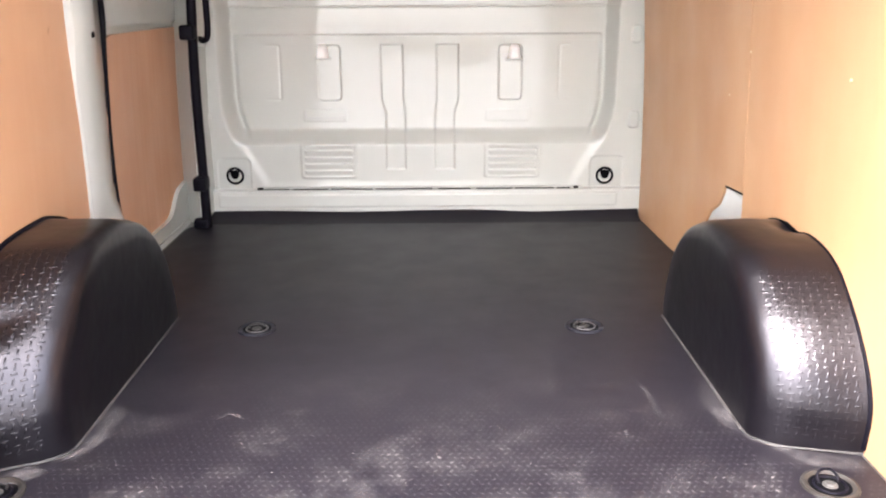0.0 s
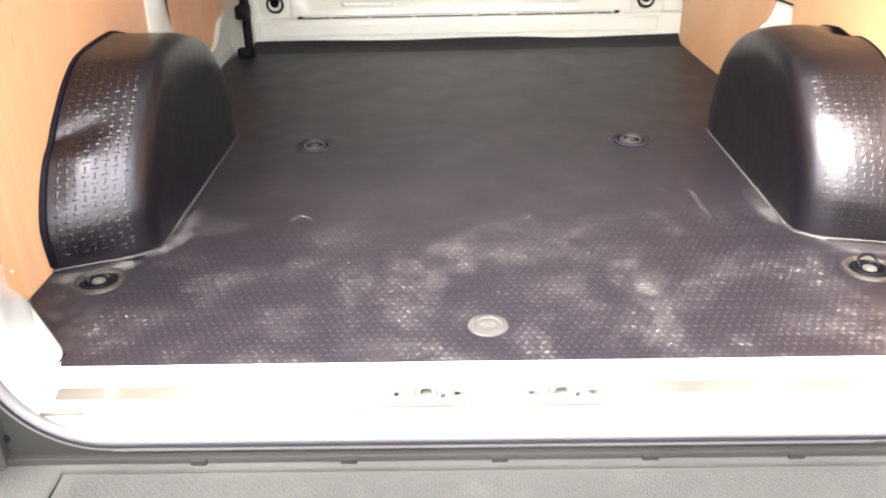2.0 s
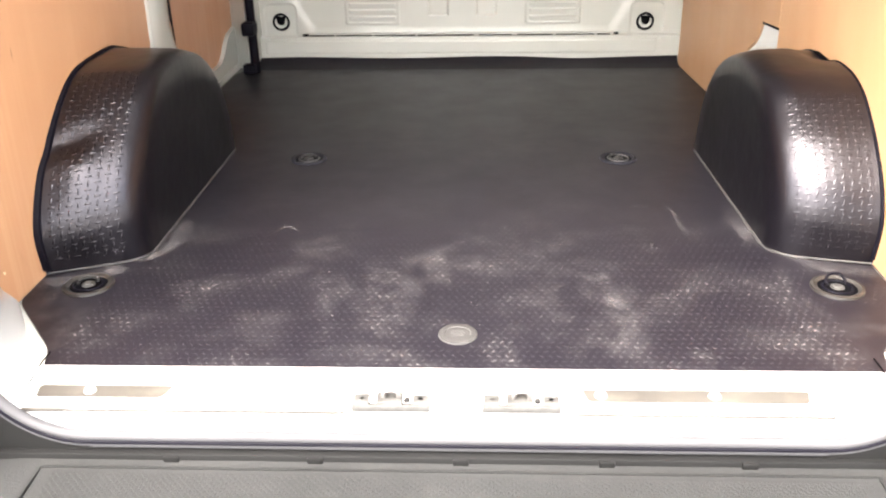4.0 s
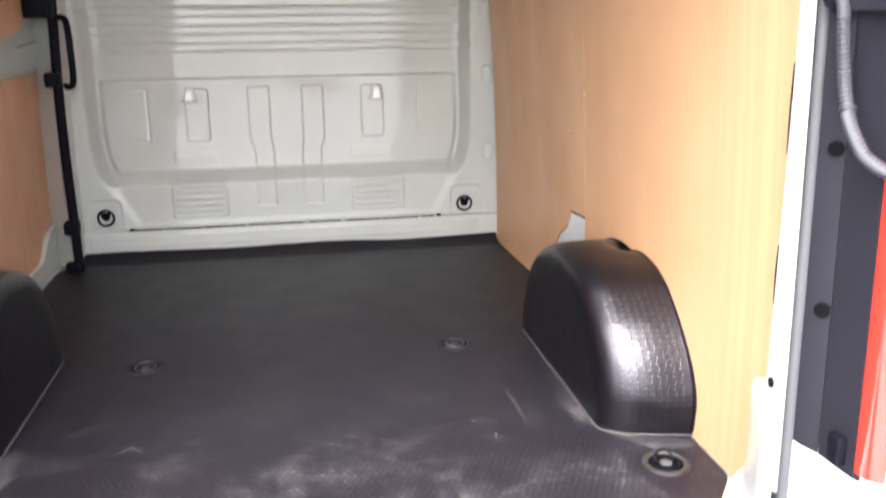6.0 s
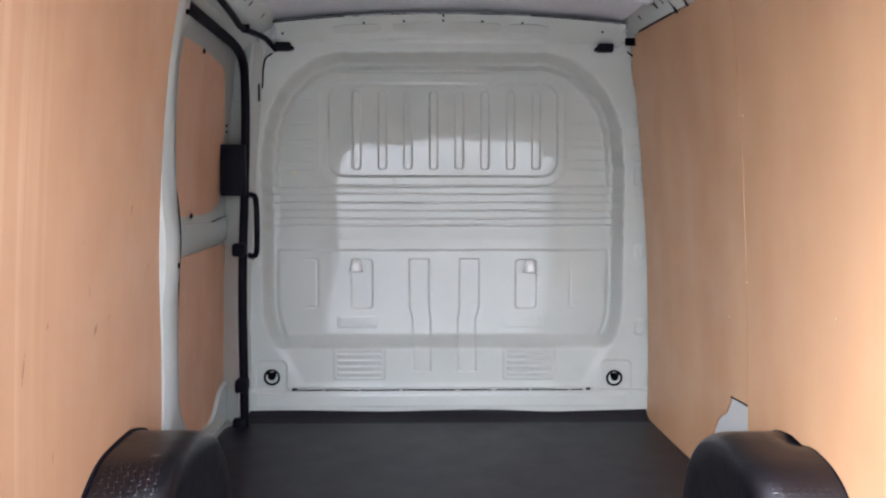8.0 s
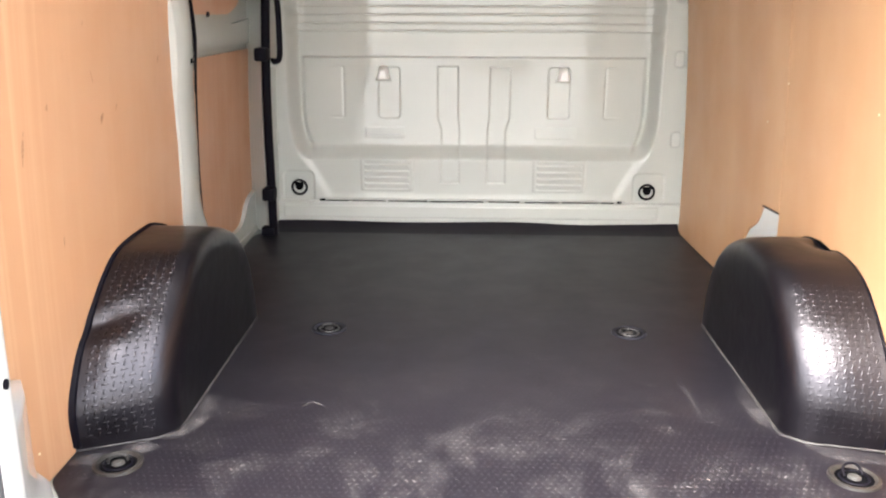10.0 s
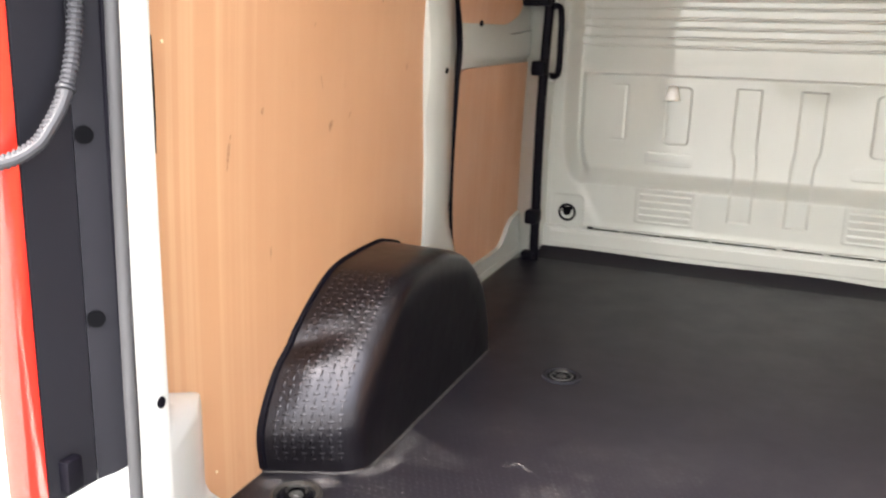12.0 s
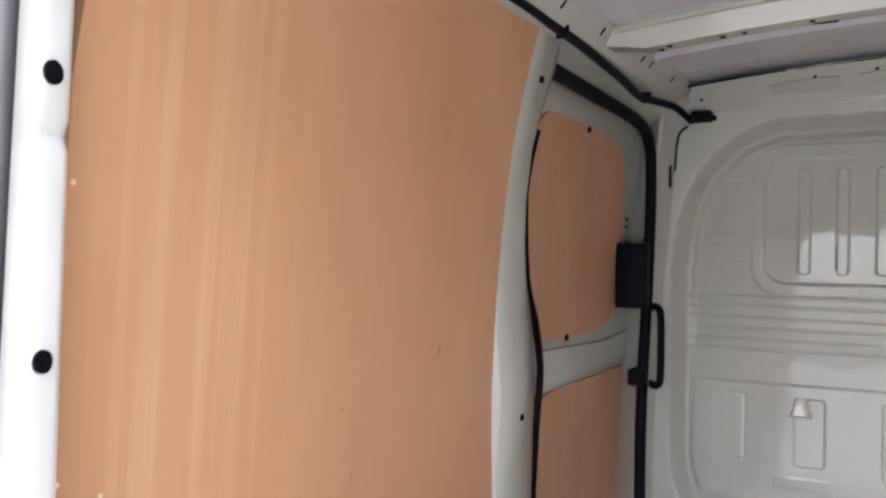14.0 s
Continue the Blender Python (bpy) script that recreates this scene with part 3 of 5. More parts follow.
part("bulkhead_backing", boxed(-0.86, 0.86, 2.950, 2.970, -0.30, 1.50, bevel=0.003), M_WHITE_BRIGHT, wall_front)
# gaps in the seam along the foot
for i, (x0, x1) in enumerate(((-0.567, -0.548), (-0.545, -0.46), (-0.45, -0.33), (-0.32, -0.18), (-0.17, 0.02), (0.04, 0.15), (0.17, 0.29), (0.30, 0.43), (0.44, 0.485), (0.497, 0.512))):
    part("seam_gap", boxed(x0, x1, FRONT - 0.0135, FRONT - 0.006, 0.0990, 0.1012 if i not in (0, 9) else 0.106), M_HOLE, wall_front)
part("paint_dot", disc(bmesh.new(), (-0.562, FRONT + 0.0840, 0.882), (0, -1, 0), 0.0045, 0.002, 12), M_DOT, wall_front, "small yellow inspection dot")
# printed box under the hook
bm = bmesh.new()
for a in ((-0.402, -0.27, 0.331, 0.333), (-0.402, -0.399, 0.331, 0.36)):
    box(bm, a[0], a[1], FRONT + 0.0435, FRONT + 0.045, a[2], a[3])


# pegs on the bulkhead
def bulkhead_hook(x, z):
    hook = empty("bulkhead_hook", (x, FRONT + 0.048, z))
    bm = bmesh.new()
    rings = []
    for d, w, zt, zb in ((0.0, 0.023, 0.028, -0.018), (0.012, 0.021, 0.026, -0.018), (0.030, 0.018, 0.020, -0.017), (0.036, 0.013, 0.013, -0.013)):
        ring = rounded([(-w, zb), (w, zb), (w * 0.6, zt), (-w * 0.6, zt)], 0.006, 3)
        rings.append([Vector((p.x, -d, p.y)) for p in ring])
    loft(bm, rings)
    part("peg", bm, M_PEG, hook)
    part("foot", box(bmesh.new(), -0.028, 0.028, -0.006, 0.0, -0.024, -0.014, bevel=0.002), M_WHITE, hook)
    return tagged(hook, "white moulded peg fixed to the bulkhead", "hook", group="bulkhead hooks")


bulkhead_hook(-0.337, 0.545)
bulkhead_hook(0.294, 0.541)


# lashing eyes at the foot of the bulkhead
def lashing_eye(x, z):
    eye = empty("lashing_eye", (x, FRONT, z))
    part("rim", torus(bmesh.new(), (0, -0.006, 0), (0, 1, 0), 0.026, 0.0042, 28, 8), M_BLACK, eye, "black rubber rim")
    bm = bmesh.new()
    disc(bm, (0, -0.003, 0), (0, 1, 0), 0.024, 0.004, 24)
    part("cup", bm, M_WHITE, eye)
    bm = bmesh.new()
    ring = [(0.0135 * math.cos(a), 0.012 * math.sin(a) + 0.002) for a in (math.pi + math.pi * k / 10 for k in range(11))] + [(0.017, 0.019), (-0.017, 0.019)]
    loft(bm, [[Vector((a, y, b)) for a, b in ring] for y in (-0.010, -0.004)])
    part("opening", bm, M_HOLE, eye, "dark opening of the eye")
    path = [Vector((0.0165 * math.cos(a), -0.011, 0.0155 * math.sin(a))) for a in (math.pi * (1.0 + k / 12) for k in range(13))]
    part("loop", tube(bmesh.new(), path, 0.004, 8), M_WHITE, eye, "white painted steel loop")
    return tagged(eye, "round lashing eye with a black rim", "lashing eye", group="bulkhead lashing eyes")


lashing_eye(-0.64, 0.147)
lashing_eye(0.60, 0.141)
part("printed_outline", bm, M_MARK, wall_front)

# ---- plywood linings ----
def lining(name, outline, side, label, mat=M_PLY, out=0.0, thick=0.009, screws=()):
    ob = empty(name, (0, 0, 0))
    bm = side_sheet(bmesh.new(), outline, side, out, thick)
    part("sheet", bm, mat, ob)
    for y, z in screws:
        x = side * (hw(z) + out)
        part("screw", disc(bmesh.new(), (x - side * 0.0005, y, z), (side, 0, 0), 0.0028, 0.003, 10, 0.001), M_SCREW, ob)
    return tagged(ob, label, "wall lining", group="plywood linings")


SEAM = 1.897                                       # joint between the two right-hand sheets (y)
lining("plywood_lining", [Vector(p) for p in ((0.995, 0.0), (SEAM - 0.0015, 0.0), (SEAM - 0.0015, 1.352), (0.937, 1.352), (0.937, 0.30))], 1,
       "reddish plywood lining sheet on the van side", screws=((1.0, 0.42), (1.0, 0.86), (1.0, 1.22), (SEAM - 0.005, 0.607), (SEAM - 0.02, 1.02), (1.428, 0.592)))
notch = [(SEAM + 0.0015, 0.290), (2.014, 0.283), (2.024, 0.262), (2.052, 0.230), (2.110, 0.200), (2.140, 0.165), (2.160, 0.12), (2.165, 0.0)]
front_sheet = [Vector((2.795, 0.0)), Vector((2.785, 0.95)), Vector((2.785, 1.16)), Vector((2.812, 1.21)), Vector((2.812, 1.27)), Vector((2.785, 1.315)), Vector((2.74, 1.343)), Vector((2.68, 1.352)), Vector((SEAM + 0.0015, 1.352))] + [Vector(p) for p in notch]
lining("plywood_lining", front_sheet, 1, "reddish plywood lining sheet, notched above the wheel arch", screws=((2.02, 0.50), (2.75, 0.45), (2.74, 1.05)))
part("dark_top_edge", side_sheet(bmesh.new(), [Vector(p) for p in ((2.10, 1.352), (2.68, 1.352), (2.68, 1.358), (2.10, 1.358))], 1, -0.002, 0.006, nz=2), M_BLACK, wall_right)

part("notch_edge", side_sheet(bmesh.new(), [Vector(p) for p in ((SEAM + 0.002, 0.287), (2.014, 0.280), (2.014, 0.285), (SEAM + 0.002, 0.292))], 1, -0.0012, 0.008, nz=2), M_BLACK, wall_right)
# brighter white than the skin behind: the light on the tab is in its colour
part("side_pressing", side_sheet(bmesh.new(), rounded([(SEAM + 0.003, 0.287), (2.010, 0.280), (2.020, 0.259), (2.048, 0.227), (2.106, 0.196), (2.136, 0.161), (2.155, 0.10), (2.155, 0.01), (SEAM + 0.003, 0.01)], 0.008, 3), 1, 0.002, 0.006, nz=6), M_WHITE_BRIGHT, wall_right, "white pressed steel showing through the notch")
left_edge = [(pillar_edge(z), z) for z in (1.376, 1.25, 1.12, 1.0, 0.88, 0.76, 0.62, 0.5, 0.4, 0.3)]
left_outline = [Vector(p) for p in ([(0.99, 0.0), (1.825, 0.0)] + left_edge[::-1] + [(0.96, 1.376), (0.934, 1.10), (0.934, 0.75), (0.934, 0.30), (0.97, 0.2)])]
lining("plywood_lining", left_outline, -1, "reddish plywood lining sheet with scuffs and screw heads", M_PLY_GRAINED,
       screws=((0.941, 0.750), (0.940, 1.012), (0.987, 0.729), (1.076, 0.065)))
# scuffs rubbed into the left lining
def scuff(y, z, length, width, turn):
    bm = bmesh.new()
    pts = []
    for k in range(14):
        a = 2 * math.pi * k / 14
        u, w = length * math.cos(a) * (1 + 0.2 * math.sin(3 * a)), width * math.sin(a)
        yy, zz = y + u * math.sin(turn) + w * math.cos(turn), z + u * math.cos(turn) - w * math.sin(turn)
        pts.append(Vector((-hw(zz) + 0.0009, yy, zz)))
    vs = [bm.verts.new(p) for p in pts]
    bm.faces.new(vs)
    return bm


M_SCUFF = material("scuffed_veneer", (0.38, 0.205, 0.11), 0.6, vary=0.5, scale=120)
scuffs = [o for o in scene.objects if o.name.startswith("plywood_lining")][-1]
for y, z, a, b, t in ((1.125, 0.566, 0.026, 0.0034, 0.16), (1.42, 0.576, 0.011, 0.006, 0.5), (1.487, 0.588, 0.007, 0.0028, 0.5), (1.385, 0.655, 0.013, 0.0016, -0.3), (1.235, 0.385, 0.012, 0.0015, 0.0), (1.722, 0.666, 0.008, 0.003, 0.3), (1.21, 0.62, 0.006, 0.004, 0.2), (1.357, 0.749, 0.005, 0.0015, 0.3), (1.60, 0.80, 0.012, 0.0025, 0.4)):
    part("scuff_mark", scuff(y, z, a, b, t), M_SCUFF, scuffs)

# ---- sliding-door side: pillar, door, aperture ----
bm = bmesh.new()
rings = []
for z in [0.0, 0.04, 0.09, 0.14, 0.19, 0.24, 0.29, 0.36, 0.46, 0.56, 0.62, 0.66, 0.72, 0.80, 0.88, 0.96, 1.05, 1.14, 1.22, 1.30, 1.37]:
    e = pillar_edge(z)
    d = door_line(z)
    upper = sstep(0.70, 0.86, z)
    bulge = 0.010 * sstep(0.58, 0.64, z) * (1 - sstep(0.74, 0.84, z)) + 0.006 * (1 - upper)
    w = 0.100 - 0.05 * sstep(0.72, 1.15, z) + 0.15 * (1 - sstep(0.08, 0.30, z))
    x = hw(z)
    g = d - (e + w)
    rings.append([Vector((-p, q, z)) for p, q in ((x + 0.03, e - 0.004), (x - bulge, e - 0.002), (x - bulge - 0.008 + 0.005 * upper, e + 0.012), (x - bulge - 0.010 + 0.007 * upper, e + 0.04), (x - bulge - 0.004 + 0.004 * upper, e + w),
                                                   (x + 0.002, e + w + g * 0.25), (x + 0.022, e + w + g * 0.60), (x + 0.060, d - 0.010), (x + 0.10, d), (x + 0.10, e))])
loft(bm, rings)
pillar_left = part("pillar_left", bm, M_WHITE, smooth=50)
tagged(pillar_left, "white painted steel pillar behind the sliding door", "pillar", kind="structure")
for z, dy in ((0.651, 0.075), (1.259, 0.03)):
    part("pillar_hole", disc(bmesh.new(), (-hw(z) + (0.0225 if z < 1 else 0.0145), pillar_edge(z) + dy, z), (1, 0, 0), 0.0065, 0.005, 12), M_HOLE, pillar_left)
path = smooth_path([(-(hw(z) + 0.052 - 0.006 * sstep(0.7, 0.9, z)), door_line(z) - 0.004 * sstep(0.75, 0.9, z), z) for z in (0.06, 0.12, 0.2, 0.35, 0.5, 0.6, 0.7, 0.8, 0.9, 1.05, 1.12, 1.19)], 6)
part("pillar_seal", tube(bmesh.new(), path, 0.0085, 8), M_BLACK, pillar_left, "black rubber door seal")

DOOR = 0.082                                       # the door's inner face lies this far outside the lining
door = empty("sliding_door", (-0.80, 2.40, 0))
dinv = Matrix.Translation((0.80, -2.40, 0))


def door_part(name, bm, mat, label="", parent=None):
    bmesh.ops.transform(bm, matrix=dinv, verts=bm.verts)
    ob = part(name, bm, mat, door, label)
    return ob


door_part("door_shell", side_sheet(bmesh.new(), [Vector(p) for p in ((1.90, -0.04), (2.86, -0.04), (2.86, 1.40), (1.90, 1.40))], -1, DOOR, 0.035), M_WHITE)
low = rounded([(2.12, 0.045), (2.62, 0.045), (2.70, 0.115), (2.86, 0.135), (2.86, 0.632), (2.22, 0.634), (2.10, 0.56)], [0.02, 0.05, 0.06, 0.01, 0.01, 0.05, 0.06])
door_part("lower_panel", side_sheet(bmesh.new(), low, -1, DOOR - 0.008, 0.007), M_PLY_DOOR, "reddish plywood panel")
up = rounded([(2.06, 0.755), (2.56, 0.748), (2.685, 0.785), (2.708, 1.0), (2.640, 1.222), (2.36, 1.248), (2.07, 1.250), (2.02, 1.0)], [0.03, 0.05, 0.05, 0.12, 0.06, 0.08, 0.08, 0.12])
door_part("upper_panel", side_sheet(bmesh.new(), up, -1, DOOR - 0.008, 0.007), M_PLY_DOOR, "reddish plywood panel with rounded corners")
band = rounded([(2.05, 0.645), (2.22, 0.656), (2.86, 0.650), (2.86, 0.735), (2.60, 0.720), (2.16, 0.735), (2.05, 0.74)], 0.02)
door_part("door_rib", side_sheet(bmesh.new(), band, -1, DOOR - 0.014, 0.013), M_WHITE)
for y, z in ((2.358, 1.238), (2.335, 0.752), (2.715, 1.04), (2.718, 1.02)):
    x = -(hw(z) + DOOR - 0.010)
    door_part("panel_clip", disc(bmesh.new(), (x, y, z), (1, 0, 0), 0.0085 if y < 2.7 else 0.005, 0.006, 12, 0.002), M_BLACK)
lip = rounded([(2.02, 0.0), (2.86, 0.0), (2.86, 0.145), (2.70, 0.125), (2.615, 0.054), (2.02, 0.050)], [0.01, 0.01, 0.01, 0.04, 0.04, 0.01])
door_part("door_foot", side_sheet(bmesh.new(), lip, -1, DOOR - 0.022, 0.020), M_WHITE)
tagged(door, "closed white sliding door lined with two plywood panels", "door")

# front pillar, header and sill round the sliding door
bm = bmesh.new()
rings = []
for z in [0.0, 0.1, 0.2, 0.35, 0.5, 0.65, 0.8, 0.95, 1.1, 1.2, 1.28, 1.36]:
    x = min(hw(z) + 0.006, 0.735)
    rings.append([Vector((-a, b, z)) for a, b in ((x + 0.030, 2.748), (x + 0.006, 2.722), (x, 2.728), (x - 0.004, 2.76), (x - 0.016, 2.80), (x - 0.03, 2.84), (x + 0.12, 2.86))])
loft(bm, rings)
pillar_front = part("pillar_front", bm, M_WHITE)
tagged(pillar_front, "white painted steel pillar between door and bulkhead", "pillar", kind="structure")
part("pillar_slot", boxed(-0.668, -0.663, 2.790, 2.800, 1.13, 1.19), M_HOLE, pillar_front)

bm = bmesh.new()
rings = []
for i in range(17):
    y = 1.93 + 0.86 * i / 16
    drop = 0.035 * sstep(2.45, 2.78, y)
    rings.append([Vector((-a, y, b - drop)) for a, b in ((0.80, 1.335), (0.735, 1.325), (0.705, 1.335), (0.680, 1.352), (0.658, 1.362), (0.640, 1.375 + drop), (0.80, 1.41 + drop))])
loft(bm, rings)
door_header = part("door_header", bm, M_WHITE)
tagged(door_header, "white painted steel header above the sliding door", "door header", kind="structure")
door_sill = part("door_sill", side_sheet(bmesh.new(), [Vector(p) for p in ((1.95, -0.05), (2.80, -0.05), (2.80, 0.012), (1.95, 0.012))], -1, 0.055, 0.05, nz=2), M_WHITE)
tagged(door_sill, "white painted steel sill of the sliding door", "door sill", kind="structure")

weather = empty("door_weatherstrip", (-0.735, 2.70, 0))
path = smooth_path([(-0.716, 2.03, 1.322), (-0.714, 2.20, 1.314), (-0.710, 2.40, 1.304), (-0.704, 2.58, 1.292), (-0.700, 2.675, 1.268), (-0.698, 2.716, 1.215), (-0.698, 2.722, 1.13), (-0.699, 2.720, 1.02), (-0.706, 2.717, 0.80), (-0.714, 2.712, 0.60), (-0.717, 2.708, 0.40), (-0.717, 2.708, 0.16), (-0.717, 2.708, 0.0)], 8)
bm = tube(bmesh.new(), [p - Vector((-0.735, 2.70, 0)) for p in path], 0.0175, 10, flat=0.85, up=(1, 0, 0.2))
part("strip", bm, M_BLACK, weather)
for z in (0.15, 0.62):
    part("stop", boxed(-0.006, 0.036, -0.042, 0.02, z - 0.022, z + 0.022, bevel=0.008), M_BLACK, weather)
part("foot_block", boxed(-0.02, 0.024, -0.02, 0.02, 0.0, 0.03, bevel=0.006), M_BLACK, weather)
tagged(weather, "black rubber weatherstrip round the sliding-door opening", "weatherstrip")

lock_cover = empty("lock_cover", (-0.757, 2.672, 0.89))
part("cover", boxed(-0.016, 0.064, -0.022, 0.034, -0.086, 0.086, bevel=0.006), M_BLACK, lock_cover)
part("cover_rib", boxed(-0.010, 0.056, -0.026, -0.020, -0.076, 0.076, bevel=0.002), M_BLACK, lock_cover)
tagged(lock_cover, "black plastic lock cover on the sliding door", "lock cover")

grab = empty("grab_handle", (-0.700, 2.745, 0.70))
path = smooth_path([(0, 0.0, 0.104), (0.016, -0.018, 0.106), (0.033, -0.032, 0.088), (0.036, -0.036, 0.0), (0.033, -0.032, -0.088), (0.016, -0.018, -0.106), (0, 0.0, -0.104)], 6)
part("grip", tube(bmesh.new(), path, 0.0098, 12), M_BLACK, grab)
for z in (0.112, -0.112):
    part("mount", boxed(-0.022, 0.016, -0.012, 0.012, z - 0.014, z + 0.014, bevel=0.005), M_WHITE, grab, "white mounting pad")
tagged(grab, "black plastic grab handle on the white pillar", "grab handle")

# wiring sleeve along the left roof rail and the bracket where it ends
sleeve = empty("wiring_sleeve", (-0.64, 2.2, 1.36))
path = smooth_path([(-0.640, 1.05, 1.372), (-0.642, 1.40, 1.370), (-0.640, 1.75, 1.366), (-0.642, 1.90, 1.360), (-0.640, 2.05, 1.352), (-0.644, 2.30, 1.335), (-0.648, 2.44, 1.322), (-0.640, 2.55, 1.326), (-0.620, 2.66, 1.326), (-0.600, 2.72, 1.305), (-0.598, 2.745, 1.30)], 8)
part("sleeve", tube(bmesh.new(), [p - Vector((-0.64, 2.2, 1.36)) for p in path], 0.0095, 10), M_BLACK, sleeve)
for y, z in ((1.93, 1.358), (2.47, 1.322)):
    part("sleeve_clip", boxed(-0.012, 0.012, y - 2.2 - 0.006, y - 2.2 + 0.006, z - 1.36 - 0.012, z - 1.36 + 0.014, bevel=0.003), M_BLACK, sleeve)
tagged(sleeve, "black wiring sleeve clipped along the roof rail", "wiring sleeve")
for x, s in ((-0.575, 1), (0.535, -1)):
    br = empty("rail_bracket", (x, 2.765, 1.312))
    part("block", boxed(-0.026, 0.026, -0.02, 0.02, -0.013, 0.015, bevel=0.004), M_BLACK, br)
    part("tongue", boxed(*sorted((s * 0.018, s * 0.036)), -0.012, 0.012, -0.010, 0.002, bevel=0.002), M_BLACK, br)
    tagged(br, "black plastic bracket at the top of the bulkhead", "bracket", group="top brackets")
part("rail_window", boxed(0.598, 0.634, 2.735, 2.745, 1.318, 1.344, bevel=0.002), M_HOLE, [o for o in scene.objects if o.name == "cant_rail_right"][0])


def corner_gusset(s, z_foot):
    """Curved sheet that closes the corner between bulkhead, side and roof rail."""
    bm = bmesh.new()
    rings = []
    for i in range(10):
        t = i / 9
        z = z_foot + (1.375 - z_foot) * t
        k = sstep(0.0, 1.0, t) ** 1.4
        rings.append([Vector((s * (0.655 - 0.045 * k + 0.05 * q), 2.806 - 0.045 * k * (1 - (1 - q) ** 2) - 0.02 * q * k, z)) for q in (0, 0.2, 0.4, 0.6, 0.8, 1.0)] + [Vector((s * 0.72, 2.83, z)), Vector((s * 0.64, 2.83, z))])
    loft(bm, rings)
    g = part("corner_gusset", bm, M_WHITE, smooth=50)
    tagged(g, "white painted steel corner gusset under the roof rail", "gusset", kind="structure")
    path = smooth_path([(s * 0.655, 2.801, z_foot - 0.07), (s * 0.652, 2.801, z_foot - 0.03), (s * 0.650, 2.80, z_foot), (s * 0.640, 2.79, z_foot + 0.03), (s * 0.612, 2.765, z_foot + 0.045)], 5)
    part("gusset_seam", tube(bmesh.new(), path, 0.0028, 6), M_HOLE, g)


corner_gusset(1, 1.255)
corner_gusset(-1, 1.245)
# cable ties along the right roof rail
for y in (1.56, 1.70, 1.86, 2.20, 2.30):
    tie = part("cable_tie", tube(bmesh.new(), smooth_path([(0.646, y, 1.345), (0.628, y, 1.372), (0.606, y + 0.004, 1.402)], 4), 0.0035, 6), M_BLACK)
    tagged(tie, "black cable tie on the white roof rail", "cable tie", group="cable ties")

# ---- floor mat ----
mat_ob = empty("floor_mat", (0, 1.9, 0))
minv = Matrix.Translation((0, -1.9, 0))
outline = rounded([(-0.605, 0.905), (0.628, 0.905), (0.630, 0.955), (0.690, 1.04), (0.735, 1.10), (0.738, 2.80), (-0.735, 2.80), (-0.782, 2.68), (-0.782, 2.02), (-0.738, 1.95), (-0.738, 1.10), (-0.690, 1.04), (-0.622, 0.955)],
                  [0.004, 0.004, 0.02, 0.02, 0.02, 0.004, 0.004, 0.02, 0.02, 0.02, 0.02, 0.02, 0.02])
bm = bmesh.new()
loft(bm, [[Vector((p.x, p.y, -0.006)) for p in outline], [Vector((p.x, p.y, -0.001)) for p in outline]])
bmesh.ops.transform(bm, matrix=minv, verts=bm.verts)
part("mat_sheet", bm, M_MAT, mat_ob)


bm = bmesh.new()
rings = []
for i in range(41):
    x = -0.735 + 1.45 * i / 40
    h = 0.026 + 0.0025 * math.sin(x * 9 + 0.6) - 0.004 * math.exp(-((x - 0.35) / 0.12) ** 2)
    rings.append([Vector((x, y - 1.9, z)) for y, z in ((2.74, -0.001), (2.785, h * 0.45), (2.802, h), (2.806, h), (2.806, -0.004), (2.74, -0.004))])
loft(bm, rings)
part("mat_upturn", bm, M_MAT, mat_ob, "edge of the mat riding up the bulkhead")


def dashes(rows, place, half=0.0044, wide=0.0015, high=0.0006, top=0.45):
    """Raised tread dashes: place(u, v) gives the point and the two tangents; rows of (u, v, turn)."""
    verts, faces = [], []
    for u, v, turn in rows:
        p, a, b = place(u, v)
        nrm = a.cross(b).normalized()
        d = a * math.cos(turn) + b * math.sin(turn)
        e = nrm.cross(d)
        k = len(verts)
        for l, w, h in ((1, 1, 0), (1, -1, 0), (-1, -1, 0), (-1, 1, 0), (0.62, top, 1), (0.62, -top, 1), (-0.62, -top, 1), (-0.62, top, 1)):
            verts.append(p + d * (half * l) + e * (wide * w) + nrm * ((high(v) if callable(high) else high) * h - 0.0001))
        for f in ((4, 5, 6, 7), (0, 1, 5, 4), (1, 2, 6, 5), (2, 3, 7, 6), (3, 0, 4, 7)):
            faces.append([k + i for i in f[::-1]])
    return np.array([tuple(p) for p in verts]), np.array(faces)


rnd = random.Random(5)
rows = []
PITCH = 0.0130
for j in range(int(1.83 / PITCH)):
    for i in range(int(1.46 / PITCH)):
        x, y = -0.728 + (i + 0.5 * (j % 2)) * PITCH + rnd.uniform(-0.0009, 0.0009), 0.917 + j * PITCH + rnd.uniform(-0.0005, 0.0005)
        if 1.24 < y < 1.93 and abs(x) > 0.565:
            continue
        if y < 1.11 and abs(x) > 0.60:
            continue
        if math.hypot(x - 0.003, y - 1.0) < 0.036 or any(math.hypot(x - a, y - b) < 0.056 for a, b in ((-0.376, 1.82), (0.372, 1.82), (-0.645, 1.16), (0.643, 1.163))):
            continue
        rows.append((x, y, (0.72 if j % 2 else -0.72) + rnd.uniform(-0.22, 0.22)))
tv, tf = dashes(rows, lambda u, v: (Vector((u, v - 1.9, -0.001)), Vector((1, 0, 0)), Vector((0, 1, 0))), high=lambda v: 0.00042 - 0.00035 * sstep(1.2, 1.65, v))
